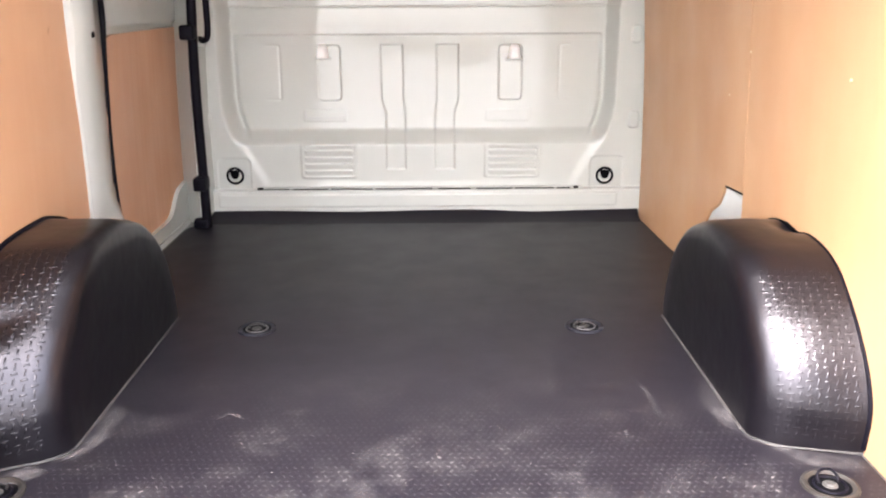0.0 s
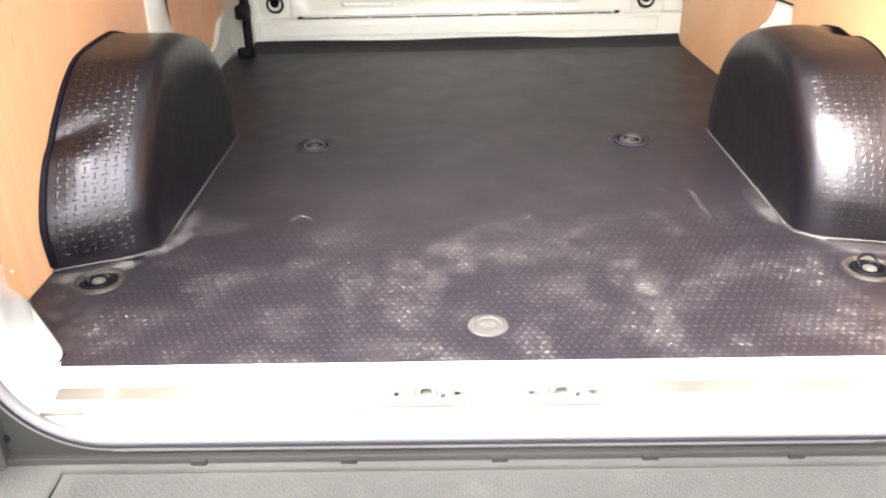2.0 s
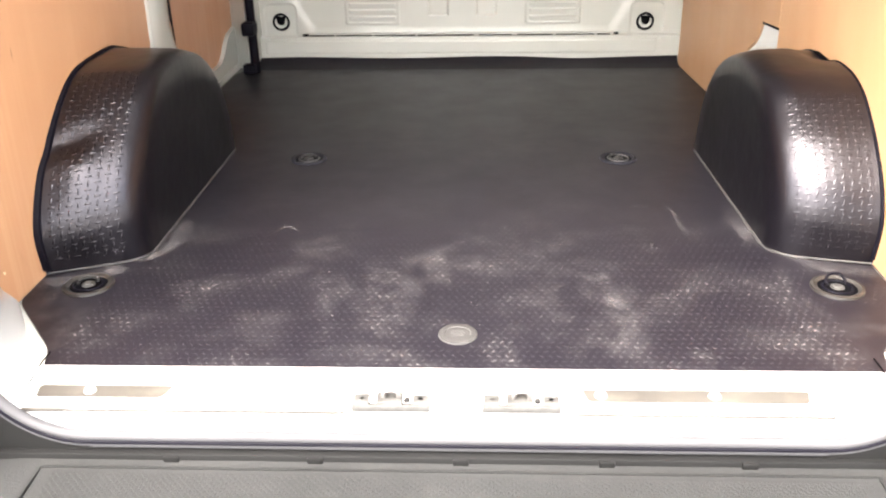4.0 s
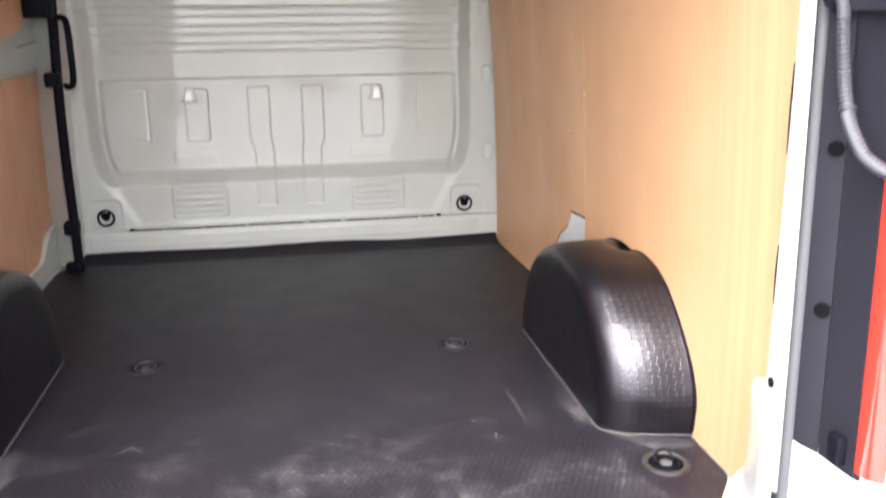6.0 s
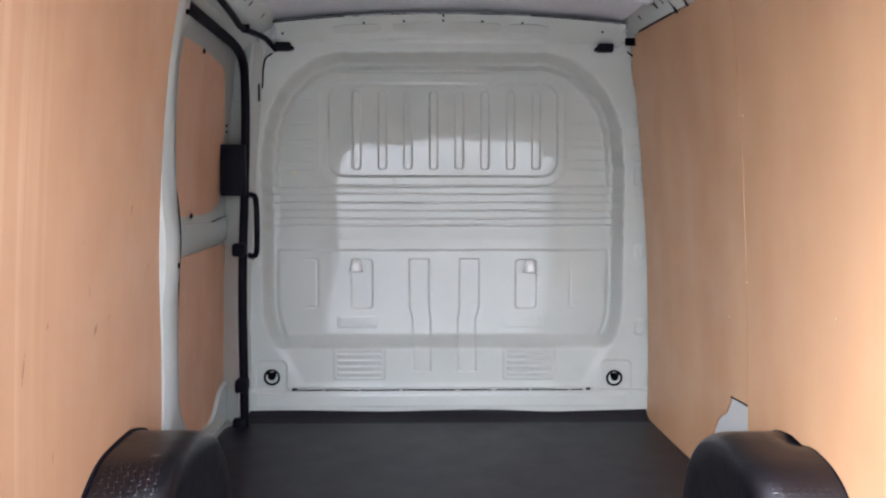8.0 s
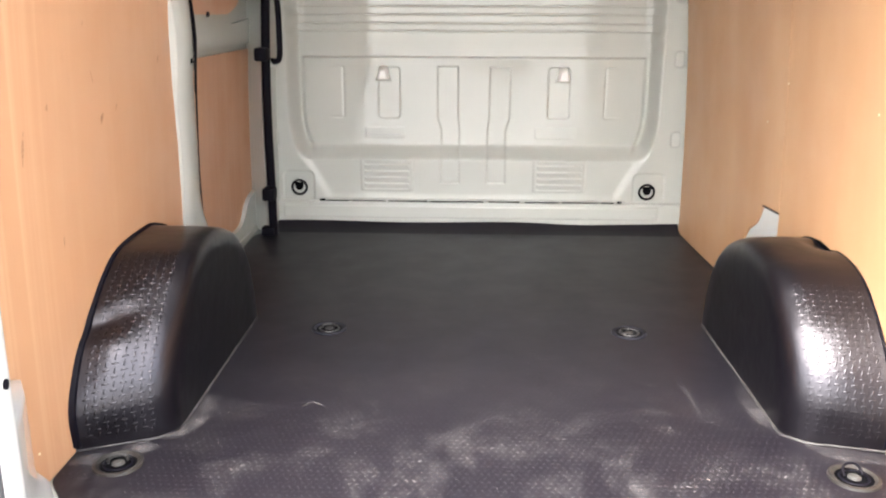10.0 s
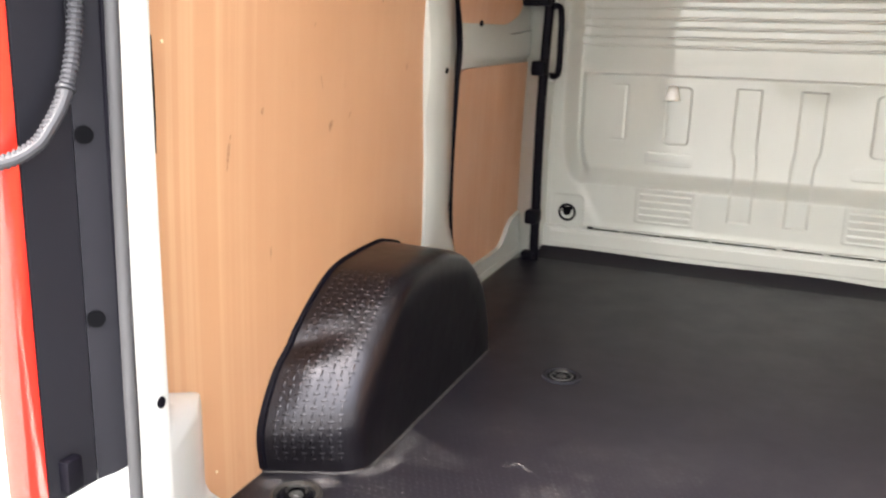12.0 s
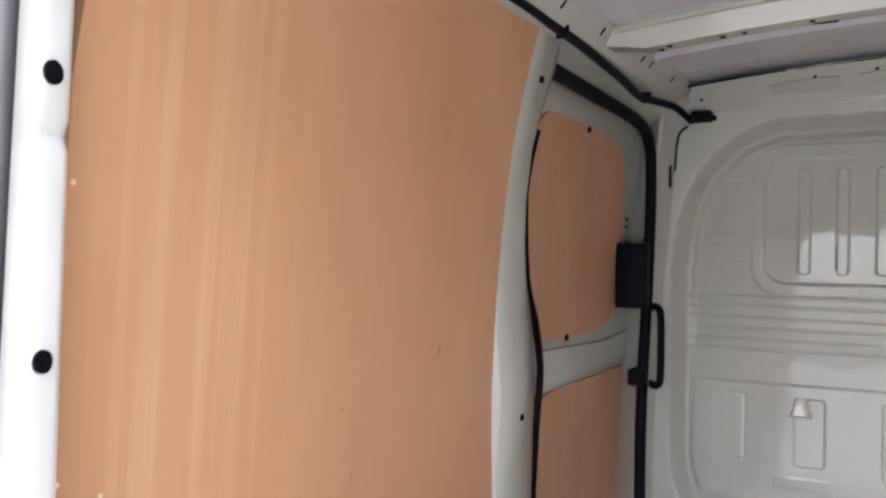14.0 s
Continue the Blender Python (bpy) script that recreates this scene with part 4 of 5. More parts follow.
tread = grid_part("tread", tv, tf[:, ::-1], M_TREAD, mat_ob, "raised tread dashes, dusty towards the sill", smooth=False)
tagged(tread, kind="stuff")
tagged(mat_ob, "black ribbed rubber floor mat, dusty and scuffed at the rear", "floor mat")

# ---- wheel-arch covers ----
ARCH_Y, ARCH_R = 1.585, 0.34
ARCH_SHAPE = smooth_path([(1.198, 0.0, 0), (1.191, 0.048, 0), (1.191, 0.085, 0), (1.206, 0.122, 0), (1.230, 0.157, 0), (1.276, 0.203, 0), (1.328, 0.244, 0), (1.372, 0.277, 0), (1.432, 0.305, 0), (1.51, 0.314, 0), (1.60, 0.316, 0), (1.655, 0.308, 0), (1.76, 0.270, 0), (1.85, 0.19, 0), (1.90, 0.085, 0), (1.915, 0.0, 0)], 10)
ARCH_RUN = np.concatenate([[0], np.cumsum([(q - p).length for p, q in zip(ARCH_SHAPE, ARCH_SHAPE[1:])])])
ARCH_RUN /= ARCH_RUN[-1]


def arch_profile(u, side):
    """Point of the cover's edge by the wall; u runs from the rear foot (0) to the front foot (1)."""
    y = float(np.interp(u, ARCH_RUN, [p.x for p in ARCH_SHAPE]))
    z = float(np.interp(u, ARCH_RUN, [p.y for p in ARCH_SHAPE]))
    if side > 0:
        y = 1.915 - (1.915 - y) * 0.925
        z *= 1.0 - 0.05 * sstep(1.34, 1.50, y)
    return y, z


def arch_cover(side, seed):
    cover = empty("wheel_arch_cover", (side * 0.66, ARCH_Y, 0))
    base = Vector((side * 0.66, ARCH_Y, 0))
    na, nd = 72, 18
    inner = 0.576 if side < 0 else 0.567            # half the clear width between the covers, this side
    depth = 0.737 - inner                          # from the inner face to the wall

    def point(ua, d):
        a = math.pi * ua
        y, z = arch_profile(ua, side)
        r = 0.042 if side < 0 else 0.056           # rounding from the inner face into the top and rear
        e = (r - math.sqrt(max(0.0, r * r - max(0.0, r - d) ** 2))) * 0.95
        y = ARCH_Y + (y - ARCH_Y) * (1 - e / ARCH_R * (1.0 if ua < 0.5 else 0.6))
        z = z * (1 - e * 0.46 / 0.32)
        slant = 0.068 if side < 0 else 0.045           # the rear face runs askew to the wall
        y += slant * (1 - d / depth) * max(0.0, (ARCH_Y - y) / 0.395)
        x = inner + d
        nse = noise.noise((y * 9 + seed, z * 9, d * 14 + seed)) * 0.0035 * sstep(0.0, 0.06, z)
        if side < 0:                               # the dent and fold in the rear of the left cover
            back = 1 if ua < 0.5 else 0
            nse += 0.010 * math.exp(-((z - 0.176) / 0.026) ** 2 - ((d - 0.105) / 0.045) ** 2) * back
            nse -= 0.012 * math.exp(-((z - 0.214 + 0.25 * (d - 0.12)) / 0.013) ** 2 - ((d - 0.125) / 0.042) ** 2) * back
            nse += 0.006 * math.exp(-((z - 0.248) / 0.018) ** 2 - ((d - 0.115) / 0.035) ** 2) * back
        y -= nse * math.cos(a)
        if ua < 0.5:                               # the rear face is full in the middle
            y -= (0.006 if side < 0 else 0.004) * sstep(0.03, 0.15, z) * (1 - sstep(0.20, 0.29, z)) * max(0.0, 1 - ((d - 0.075) / 0.084) ** 2)
        if side > 0:                               # the crown sags off the lining
            z -= 0.020 * math.exp(-((y - 1.615) / 0.055) ** 2) * sstep(0.095, depth, d)
        z += nse * math.sin(a) * 0.6
        return Vector((side * x, y, z - 0.001)) - base

    ds = [depth * (i / (nd - 1)) ** 1.5 for i in range(nd)]
    bm = bmesh.new()
    rings = [[point(i / na, d) for i in range(na + 1)] for d in ds]
    face_rings = []
    for q in (0.85, 0.7, 0.5, 0.3, 0.12, 0.0):                    # inner face, closed towards the middle of its foot
        face_rings.append([Vector((rings[0][i].x, rings[0][i].y * q, rings[0][i].z * q)) for i in range(na + 1)])
    loft(bm, face_rings[::-1] + rings, closed=False)
    part("shell", bm, M_ARCH, cover, smooth=60)

    def place(u, v):
        p, q, w = point(u, v), point(u + 0.004, v), point(u, min(depth, v + 0.003))
        a, b = (w - p).normalized(), (q - p).normalized()
        if a.cross(b).dot(Vector((-side * 0.3, 0, 0.8)) + Vector((0, (p.y), 0)) * 3) < 0:
            a = -a
        b = (b - a * a.dot(b)).normalized()
        return p, a, b

    trows = []
    lengths = [0.0]
    for i in range(200):
        lengths.append(lengths[-1] + (point((i + 1) / 200, 0.08) - point(i / 200, 0.08)).length)
    total = lengths[-1]
    j = 0
    s = 0.03
    while s < total * (0.40 if side < 0 else 0.34):
        u = float(np.interp(s, lengths, np.linspace(0, 1, 201)))
        for i in range(9):
            d = 0.034 + i * 0.0145
            if d < depth - 0.012:
                trows.append((u, d, 0.12 if (i + j) % 2 else 1.30))
        s += 0.0120
        j += 1
    v, f = dashes(trows, place, 0.0058, 0.0018, 0.0011 if side < 0 else 0.0006, 0.25)
    tagged(grid_part("tread", v, f[:, ::-1], M_ARCH, cover, "raised tread dashes", smooth=True), kind="stuff")
    # welt where the cover meets the mat, with pale dust caught in it
    foot = []
    for i in range(0, 12):
        foot.append(point(0.0, depth * (1 - i / 11)))
    foot += [Vector((side * (inner - 0.001), y, 0)) - base for y in np.linspace(foot[-1].y + base.y + 0.02, ARCH_Y + 0.30, 14)]
    foot = [Vector((p.x, p.y, 0.002)) for p in foot]
    part("foot_welt", tube(bmesh.new(), smooth_path(foot, 2), 0.0030, 8, flat=0.5, up=(0, 0, 1)), M_SEALANT, cover, "pale dusty welt round the foot")
    # lifted edge at the top by the wall
    bm = bmesh.new()
    edge = [point(u, depth) for u in np.linspace(0.01, 0.66, 40)]
    rings = []
    for p in edge:
        o = Vector((0, p.y, p.z + 0.05)).normalized()
        w = Vector((side, 0, 0))
        g = 1.0 if side < 0 else 0.55
        rings.append([p - w * 0.011 * g - o * 0.001, p - w * 0.009 * g + o * 0.0035 * g, p - w * 0.003 + o * 0.0060 * g, p + w * 0.006 + o * 0.0060 * g, p + w * 0.006 - o * 0.001])
    loft(bm, rings)
    part("edge_lip", bm, M_BLACK, cover, "black upturned edge against the lining")
    if side > 0:
        # dark sheet on the lining, coloured as the shade in the crown's gap
        part("crown_gap", side_sheet(bmesh.new(), [Vector(p) for p in ((1.52, 0.255), (1.71, 0.255), (1.69, 0.288), (1.64, 0.294), (1.53, 0.284))], 1, -0.0015, 0.004, nz=2), M_HOLE, cover, "dark sheet for the shade in the gap above the crown").location = -base
    tagged(cover, f"{'creased ' if side < 0 else ''}glossy black rubber wheel-arch cover with tread dashes", "wheel arch", group="wheel arches")
    return cover


arch_cover(-1, 2.0)
arch_cover(1, 7.0)


# ---- dust rubbed into the mat round the arches' feet and by the sill ----
M_DUST = bpy.data.materials.new("pale_dust")
M_DUST.use_nodes = True
dn, dl = M_DUST.node_tree.nodes, M_DUST.node_tree.links
db = dn["Principled BSDF"]
db.inputs["Base Color"].default_value, db.inputs["Roughness"].default_value = (0.30, 0.28, 0.275, 1), 0.8
dc = dn.new("ShaderNodeTexCoord")
d1, d2 = dn.new("ShaderNodeTexNoise"), dn.new("ShaderNodeTexNoise")
d1.inputs["Scale"].default_value, d1.inputs["Detail"].default_value = 16, 6
d2.inputs["Scale"].default_value, d2.inputs["Detail"].default_value = 130, 3
for d in (d1, d2):
    dl.new(dc.outputs["Object"], d.inputs["Vector"])
edge_fade = dn.new("ShaderNodeAttribute")
edge_fade.attribute_name = "thin"
ra = dn.new("ShaderNodeMapRange")
ra.inputs["From Min"].default_value, ra.inputs["From Max"].default_value, ra.inputs["To Max"].default_value = 0.38, 0.68, 0.75
dl.new(d1.outputs["Fac"], ra.inputs["Value"])
rb = dn.new("ShaderNodeMapRange")
rb.inputs["From Min"].default_value, rb.inputs["From Max"].default_value, rb.inputs["To Min"].default_value = 0.35, 0.6, 0.25
dl.new(d2.outputs["Fac"], rb.inputs["Value"])
m1, m2 = dn.new("ShaderNodeMath"), dn.new("ShaderNodeMath")
m1.operation = m2.operation = "MULTIPLY"
dl.new(ra.outputs["Result"], m1.inputs[0])
dl.new(rb.outputs["Result"], m1.inputs[1])
dl.new(m1.outputs[0], m2.inputs[0])
dl.new(edge_fade.outputs["Fac"], m2.inputs[1])
dl.new(m2.outputs[0], db.inputs["Alpha"])


def dust_smear(path, width, strength):
    """A thin film of dust along a path on the mat, thinning out at its edges."""
    vs, thin = [], []
    k = 7
    for i, p in enumerate(path):
        d = (path[min(i + 1, len(path) - 1)] - path[max(i - 1, 0)]).normalized()
        n = Vector((-d.y, d.x, 0))
        along = min(1.0, 4.0 * min(i, len(path) - 1 - i) / len(path))
        for j in range(k):
            t = j / (k - 1) * 2 - 1
            vs.append(tuple(p + n * (width * t) + Vector((0, 0, 0.0011 - 0.0002 * t * t))))
            thin.append(strength * (1 - t * t) * along)
    ob = grid_part("dust_smear", np.array(vs), grid_faces(len(path), k), M_DUST, None)
    layer = ob.data.attributes.new("thin", "FLOAT", "POINT")
    layer.data.foreach_set("value", thin)
    tagged(ob, "pale dust rubbed into the black rubber mat", "dust", kind="stuff")
    return ob


for side in (-1, 1):
    yr = 1.19 if side < 0 else 1.245
    dust_smear(smooth_path([(side * 0.735, yr - 0.022, 0), (side * 0.66, yr - 0.008, 0), (side * 0.605, yr + 0.055, 0), (side * 0.560, yr + 0.13, 0), (side * 0.553, yr + 0.30, 0)], 8), 0.028, 0.58 if side < 0 else 0.50)
dust_smear(smooth_path([(-0.735, 1.168, 0), (-0.69, 1.172, 0), (-0.64, 1.192, 0), (-0.59, 1.24, 0)], 8), 0.020, 0.65)
# scuffed patches where loads and boots have rubbed
for pts, wide, strong in ((((-0.014, 1.315), (-0.067, 1.271), (-0.100, 1.215)), 0.030, 0.100), (((-0.105, 1.199), (-0.081, 1.127), (-0.064, 1.060)), 0.034, 0.100), (((0.255, 1.29), (0.262, 1.16), (0.285, 1.05), (0.29, 0.98)), 0.050, 0.100),
                          (((-0.500, 1.055), (-0.469, 1.081), (-0.430, 1.093)), 0.030, 0.110), (((-0.40, 0.985), (-0.333, 1.014), (-0.26, 0.955)), 0.034, 0.075), (((-0.23, 0.935), (-0.157, 0.945), (-0.09, 0.925)), 0.030, 0.080), (((0.03, 1.617), (0.102, 1.612), (0.17, 1.640)), 0.034, 0.030),
                          (((0.16, 0.930), (0.226, 0.965), (0.32, 0.955)), 0.036, 0.080), (((0.36, 1.13), (0.446, 1.215), (0.51, 1.18)), 0.036, 0.070), (((0.40, 1.02), (0.50, 1.00), (0.57, 1.03)), 0.040, 0.060)):
    dust_smear(smooth_path([(a, b, 0) for a, b in pts], 10), wide, strong)
# creases pressed into the mat, and the dust that lies along them
for pts, wide, strong in ((((0.335, 1.522), (0.354, 1.519), (0.426, 1.514), (0.434, 1.43), (0.438, 1.334)), 0.0070, 0.24), (((-0.365, 1.384), (-0.342, 1.411), (-0.312, 1.386)), 0.0050, 0.40),
                          (((0.136, 1.363), (0.168, 1.322), (0.208, 1.348)), 0.0055, 0.42), (((0.257, 1.234), (0.258, 1.128), (0.272, 1.055)), 0.018, 0.20), (((0.365, 1.347), (0.355, 1.283)), 0.0035, 0.5)):
    dust_smear(smooth_path([(a, b, 0) for a, b in pts], 10), wide, strong)
rnd = random.Random(11)
bm = bmesh.new()
for x, y in [(-0.489, 1.240), (-0.498, 1.230), (-0.614, 1.012), (-0.113, 0.918)] + [(rnd.uniform(-0.55, 0.6), 0.93 + abs(rnd.gauss(0, 0.3))) for _ in range(26)]:
    r = bmesh.ops.create_icosphere(bm, subdivisions=1, radius=rnd.uniform(0.0004, 0.0009))
    k = Vector((rnd.uniform(0.7, 1.6), rnd.uniform(0.6, 1.2), 0.5))
    for v in r["verts"]:
        v.co = Vector((x + v.co.x * k.x, y + v.co.y * k.y, 0.0006 + v.co.z * k.z))
M_CRUMB = material("pale_crumb", (0.52, 0.49, 0.44), 0.8, vary=0.3, scale=300)
tagged(part("crumbs", bm, M_CRUMB), "pale crumbs of grit scattered on the mat", "grit", kind="stuff")
# ---- lashing points in the floor ----
def floor_ring(x, y, turn, upright):
    ring = empty("floor_lashing_ring", (x, y, 0))
    bm = bmesh.new()
    prof = ((0.044, -0.001), (0.043, 0.003), (0.038, 0.0045), (0.034, 0.002), (0.031, -0.0005))
    loft(bm, [[Vector((r * math.cos(a), r * math.sin(a), z)) for r, z in prof] for a in (2 * math.pi * k / 32 for k in range(33))], closed=False)
    part("rim", bm, M_RIM if y < 1.5 else M_PLASTIC, ring, "worn round rim")
    part("cup", disc(bmesh.new(), (0, 0, -0.0005), (0, 0, 1), 0.034, 0.002, 28), M_HOLE, ring, "dark recessed cup")
    part("cup_ring", torus(bmesh.new(), (0, 0, 0.001), (0, 0, 1), 0.024, 0.0022, 24, 6), M_PLUG if y > 1.5 else M_BLACK, ring)
    bm = bmesh.new()
    disc(bm, (0, 0, 0.002), (0, 0, 1), 0.0085, 0.005, 6, 0.001)
    disc(bm, (0, 0, 0.0005), (0, 0, 1), 0.0115, 0.003, 20)
    part("bolt", bm, M_ZINC if y < 1.5 else M_DULL, ring, "steel bolt head")
    c, s = math.cos(turn), math.sin(turn)
    h = 0.017 if upright else 0.006
    pts = [(-0.016, 0.004, 0.003), (-0.016, 0.012, h * 0.6), (-0.008, 0.018, h), (0.008, 0.018, h), (0.016, 0.012, h * 0.6), (0.016, 0.004, 0.003)]
    path = smooth_path([(a * c - b * s, a * s + b * c, z) for a, b, z in pts], 5)
    part("hook", tube(bmesh.new(), path, 0.0024, 8), M_BLACK if upright else M_DULL, ring, "dull steel lashing loop")
    return tagged(ring, "round floor lashing ring with a steel loop", "lashing ring", group="floor lashing rings")


floor_ring(-0.376, 1.82, 0.3, False)
floor_ring(0.372, 1.822, 1.2, False)
floor_ring(-0.645, 1.16, 0.4, False)
floor_ring(0.643, 1.163, 0.1, True)
plug = empty("floor_plug", (0.004, 1.003, 0))
bm = bmesh.new()
prof = ((0.0305, -0.001), (0.030, 0.001), (0.027, 0.0022), (0.020, 0.0020), (0.0195, 0.0012), (0.001, 0.0012))
loft(bm, [[Vector((r * math.cos(a), r * math.sin(a), z)) for r, z in prof] for a in (2 * math.pi * k / 36 for k in range(37))], closed=False)
part("cap", bm, M_PLUG, plug)
bm = bmesh.new()
for i, w in enumerate((0.020, 0.024, 0.017)):
    box(bm, -w / 2, w / 2, 0.006 - i * 0.006, 0.0085 - i * 0.006, 0.001, 0.0016)
part("moulded_print", bm, M_WORN, plug, "worn moulded bars of print")
tagged(plug, "round grey plastic plug set in the floor mat", "floor plug")

# ---- rear opening: jambs, sill, seal ----
OPEN_X, OPEN_B, OPEN_T, OPEN_R, SEAL_Y = 0.652, -0.054, 1.335, 0.140, 0.828
LEAN = 0.018                                       # the opening leans forward a little towards the roof


def bow_in(z, side):
    """The opening narrows towards the roof with the bowed sides, and sits a little askew."""
    return (0.0165 - 0.0075 * side) * max(0.0, z) ** 2


def corner_in(z):
    """How far the opening's rounded corners draw the jamb in at height z."""
    if z < OPEN_B + OPEN_R:
        q = OPEN_R - (z - OPEN_B)
    elif z > OPEN_T - OPEN_R:
        q = OPEN_R - (OPEN_T - z)
    else:
        return 0.0
    return OPEN_R - math.sqrt(max(0.0, OPEN_R ** 2 - min(q, OPEN_R) ** 2))


for name, s in (("jamb_left", -1), ("jamb_right", 1)):
    bm = bmesh.new()
    rings = []
    for z in [-0.054, -0.050, -0.044, -0.036, -0.028, -0.02, -0.008, 0.004, 0.016, 0.03, 0.05, 0.07, 0.11, 0.16, 0.20, 0.22, 0.24, 0.26, 0.28, 0.32, 0.5, 0.7, 0.9, 1.0, 1.030, 1.042, 1.054, 1.1, 1.2, 1.23, 1.26, 1.29, 1.31, 1.325, 1.335]:
        x = OPEN_X - bow_in(z, s) - corner_in(z) * (1.0 if z < 0.5 else 0.8)
        low = 1 - sstep(0.215, 0.265, z)
        floorward = 1 - sstep(0.0, 0.07, z)
        dent = 0.006 * math.exp(-((z - 1.042) / 0.007) ** 2)
        ye = 0.928 + 0.108 * low + 0.045 * floorward
        xe = hw(max(z, 0)) - 0.003
        rings.append([Vector((s * a, b, z)) for a, b in ((x + 0.012, SEAL_Y - 0.012 + LEAN * max(0.0, z)), (x + 0.0015 + dent, SEAL_Y + 0.012 + LEAN * max(0.0, z)), (x + 0.004 + dent, 0.866 + 0.4 * LEAN * max(0.0, z)), (x + 0.006 + dent, 0.888), (x + 0.0085 + dent, 0.8945), (x + (xe - x) * 0.60, 0.912 + 0.085 * low + 0.02 * floorward),
                                                          (xe - 0.004 * low - 0.004, ye), (xe + 0.03, ye + 0.004), (xe + 0.10, 0.95), (xe + 0.12, SEAL_Y - 0.004))])
    loft(bm, rings)
    # the jamb takes the brighter white, its strong light put into the colour
    jamb = part(name, bm, M_WHITE_BRIGHT, smooth=40)
    tagged(jamb, "white painted steel rear door jamb with round holes", "door jamb", kind="structure")
    for z in (0.288, 0.870, 1.088 if s < 0 else 1.072):
        x0, y0 = OPEN_X - bow_in(z, s) + 0.0048, 0.8755
        part("jamb_hole", disc(bmesh.new(), (s * x0, y0, z), (s * -0.98, 0.2, 0), 0.0092 if z > 0.5 else 0.0075, 0.006, 16), M_BLACK, jamb, "black rubber hole plug")
    part("jamb_seam", tube(bmesh.new(), [Vector((s * 0.611, y, z)) for y, z in ((0.940, 0.0015), (0.91, 0.0015), (0.885, -0.004), (0.862, -0.006))], 0.0011, 6), M_HOLE, jamb)

for s, spans in ((-1, ((0.603, 0.739),)), (1, ((0.615, 0.735), (0.40, 0.486)))):
    jamb = [o for o in scene.objects if o.name == ("jamb_left" if s < 0 else "jamb_right")][0]
    for z0, z1 in spans:
        bm = bmesh.new()
        rings = []
        for i in range(7):
            z = z0 + (z1 - z0) * i / 6
            w = 0.0006 + 0.0018 * math.sin(math.pi * i / 6)
            x, ye = OPEN_X - bow_in(z, s) + 0.0085, 0.8948
            rings.append([Vector((s * x, ye - 0.001, z)), Vector((s * (x - 0.001), ye + w, z)), Vector((s * (x + 0.006), ye + w + 0.002, z)), Vector((s * (x + 0.006), ye - 0.001, z))])
        loft(bm, rings)
        part("jamb_gap", bm, M_HOLE, jamb)

# sill: stepped white pressing with pockets
sill = empty("rear_sill", (0, 0.87, 0))
sinv = Matrix.Translation((0, -0.87, 0))


def sill_part(name, bm, mat, label=""):
    bmesh.ops.transform(bm, matrix=sinv, verts=bm.verts)
    return part(name, bm, mat, sill, label)


bm = bmesh.new()
prof = ((0.92, -0.006), (0.905, 0.0005), (0.897, 0.0), (0.886, -0.006), (0.842, -0.010), (0.834, -0.013), (0.829, -0.020), (0.827, -0.034), (0.828, -0.042), (0.830, -0.09), (0.92, -0.09))
rings = [[Vector((x, y, z)) for y, z in prof] for x in np.linspace(-0.70, 0.70, 29)]
loft(bm, rings)
# the sill's strong light is in this brighter white
sill_part("sill_pressing", bm, M_WHITE_BRIGHT)
for x0, x1, spots in ((0.180, 0.490, (0.205, 0.361)), (-0.592, -0.400, (-0.514,))):
    bm = bmesh.new()
    pts = rounded([(x0, 0.831), (x1, 0.831), (x1 + 0.010, 0.870), (x0 - 0.008, 0.870)], 0.01, 4)
    pts_in = rounded([(x0 + 0.006, 0.835), (x1 - 0.006, 0.835), (x1 + 0.004, 0.866), (x0, 0.866)], 0.008, 4)
    loft(bm, [[Vector((p.x, p.y, -0.012)) for p in pts], [Vector((p.x, p.y, -0.0055)) for p in pts], [Vector((p.x, p.y, -0.0055)) for p in pts_in], [Vector((p.x, p.y, -0.0085)) for p in pts_in]], caps=False)
    sill_part("sill_pocket", bm, M_WHITE_BRIGHT)
    bm = bmesh.new()
    bm.faces.new([bm.verts.new((p.x, p.y, -0.0058)) for p in pts_in])
    # flat brown face, darkened in colour for the shade of the recess
    sill_part("pocket_floor", bm, M_SILL_SHADE, "brown floor of the pocket, recess shade in its colour")
    for x in spots:
        sill_part("pocket_dimple", disc(bmesh.new(), (x, 0.852, -0.0045), (0, 0, 1), 0.0095, 0.005, 16, 0.003), M_WHITE_BRIGHT)
# thin dark strips draw the shadow line along the sill's bend
sill_part("sill_bead", boxed(0.165, 0.52, 0.8265, 0.8285, -0.024, -0.0195, bevel=0.0008), M_SILL_SHADE)
sill_part("sill_bead", boxed(-0.57, -0.15, 0.8265, 0.8285, -0.024, -0.0195, bevel=0.0008), M_SILL_SHADE)
sill_part("sill_bead", boxed(-0.605, -0.545, 0.8258, 0.8290, -0.025, -0.0178, bevel=0.0015), M_SILL_SHADE)
tagged(sill, "white painted steel rear sill with pressed pockets", "door sill", kind="structure")


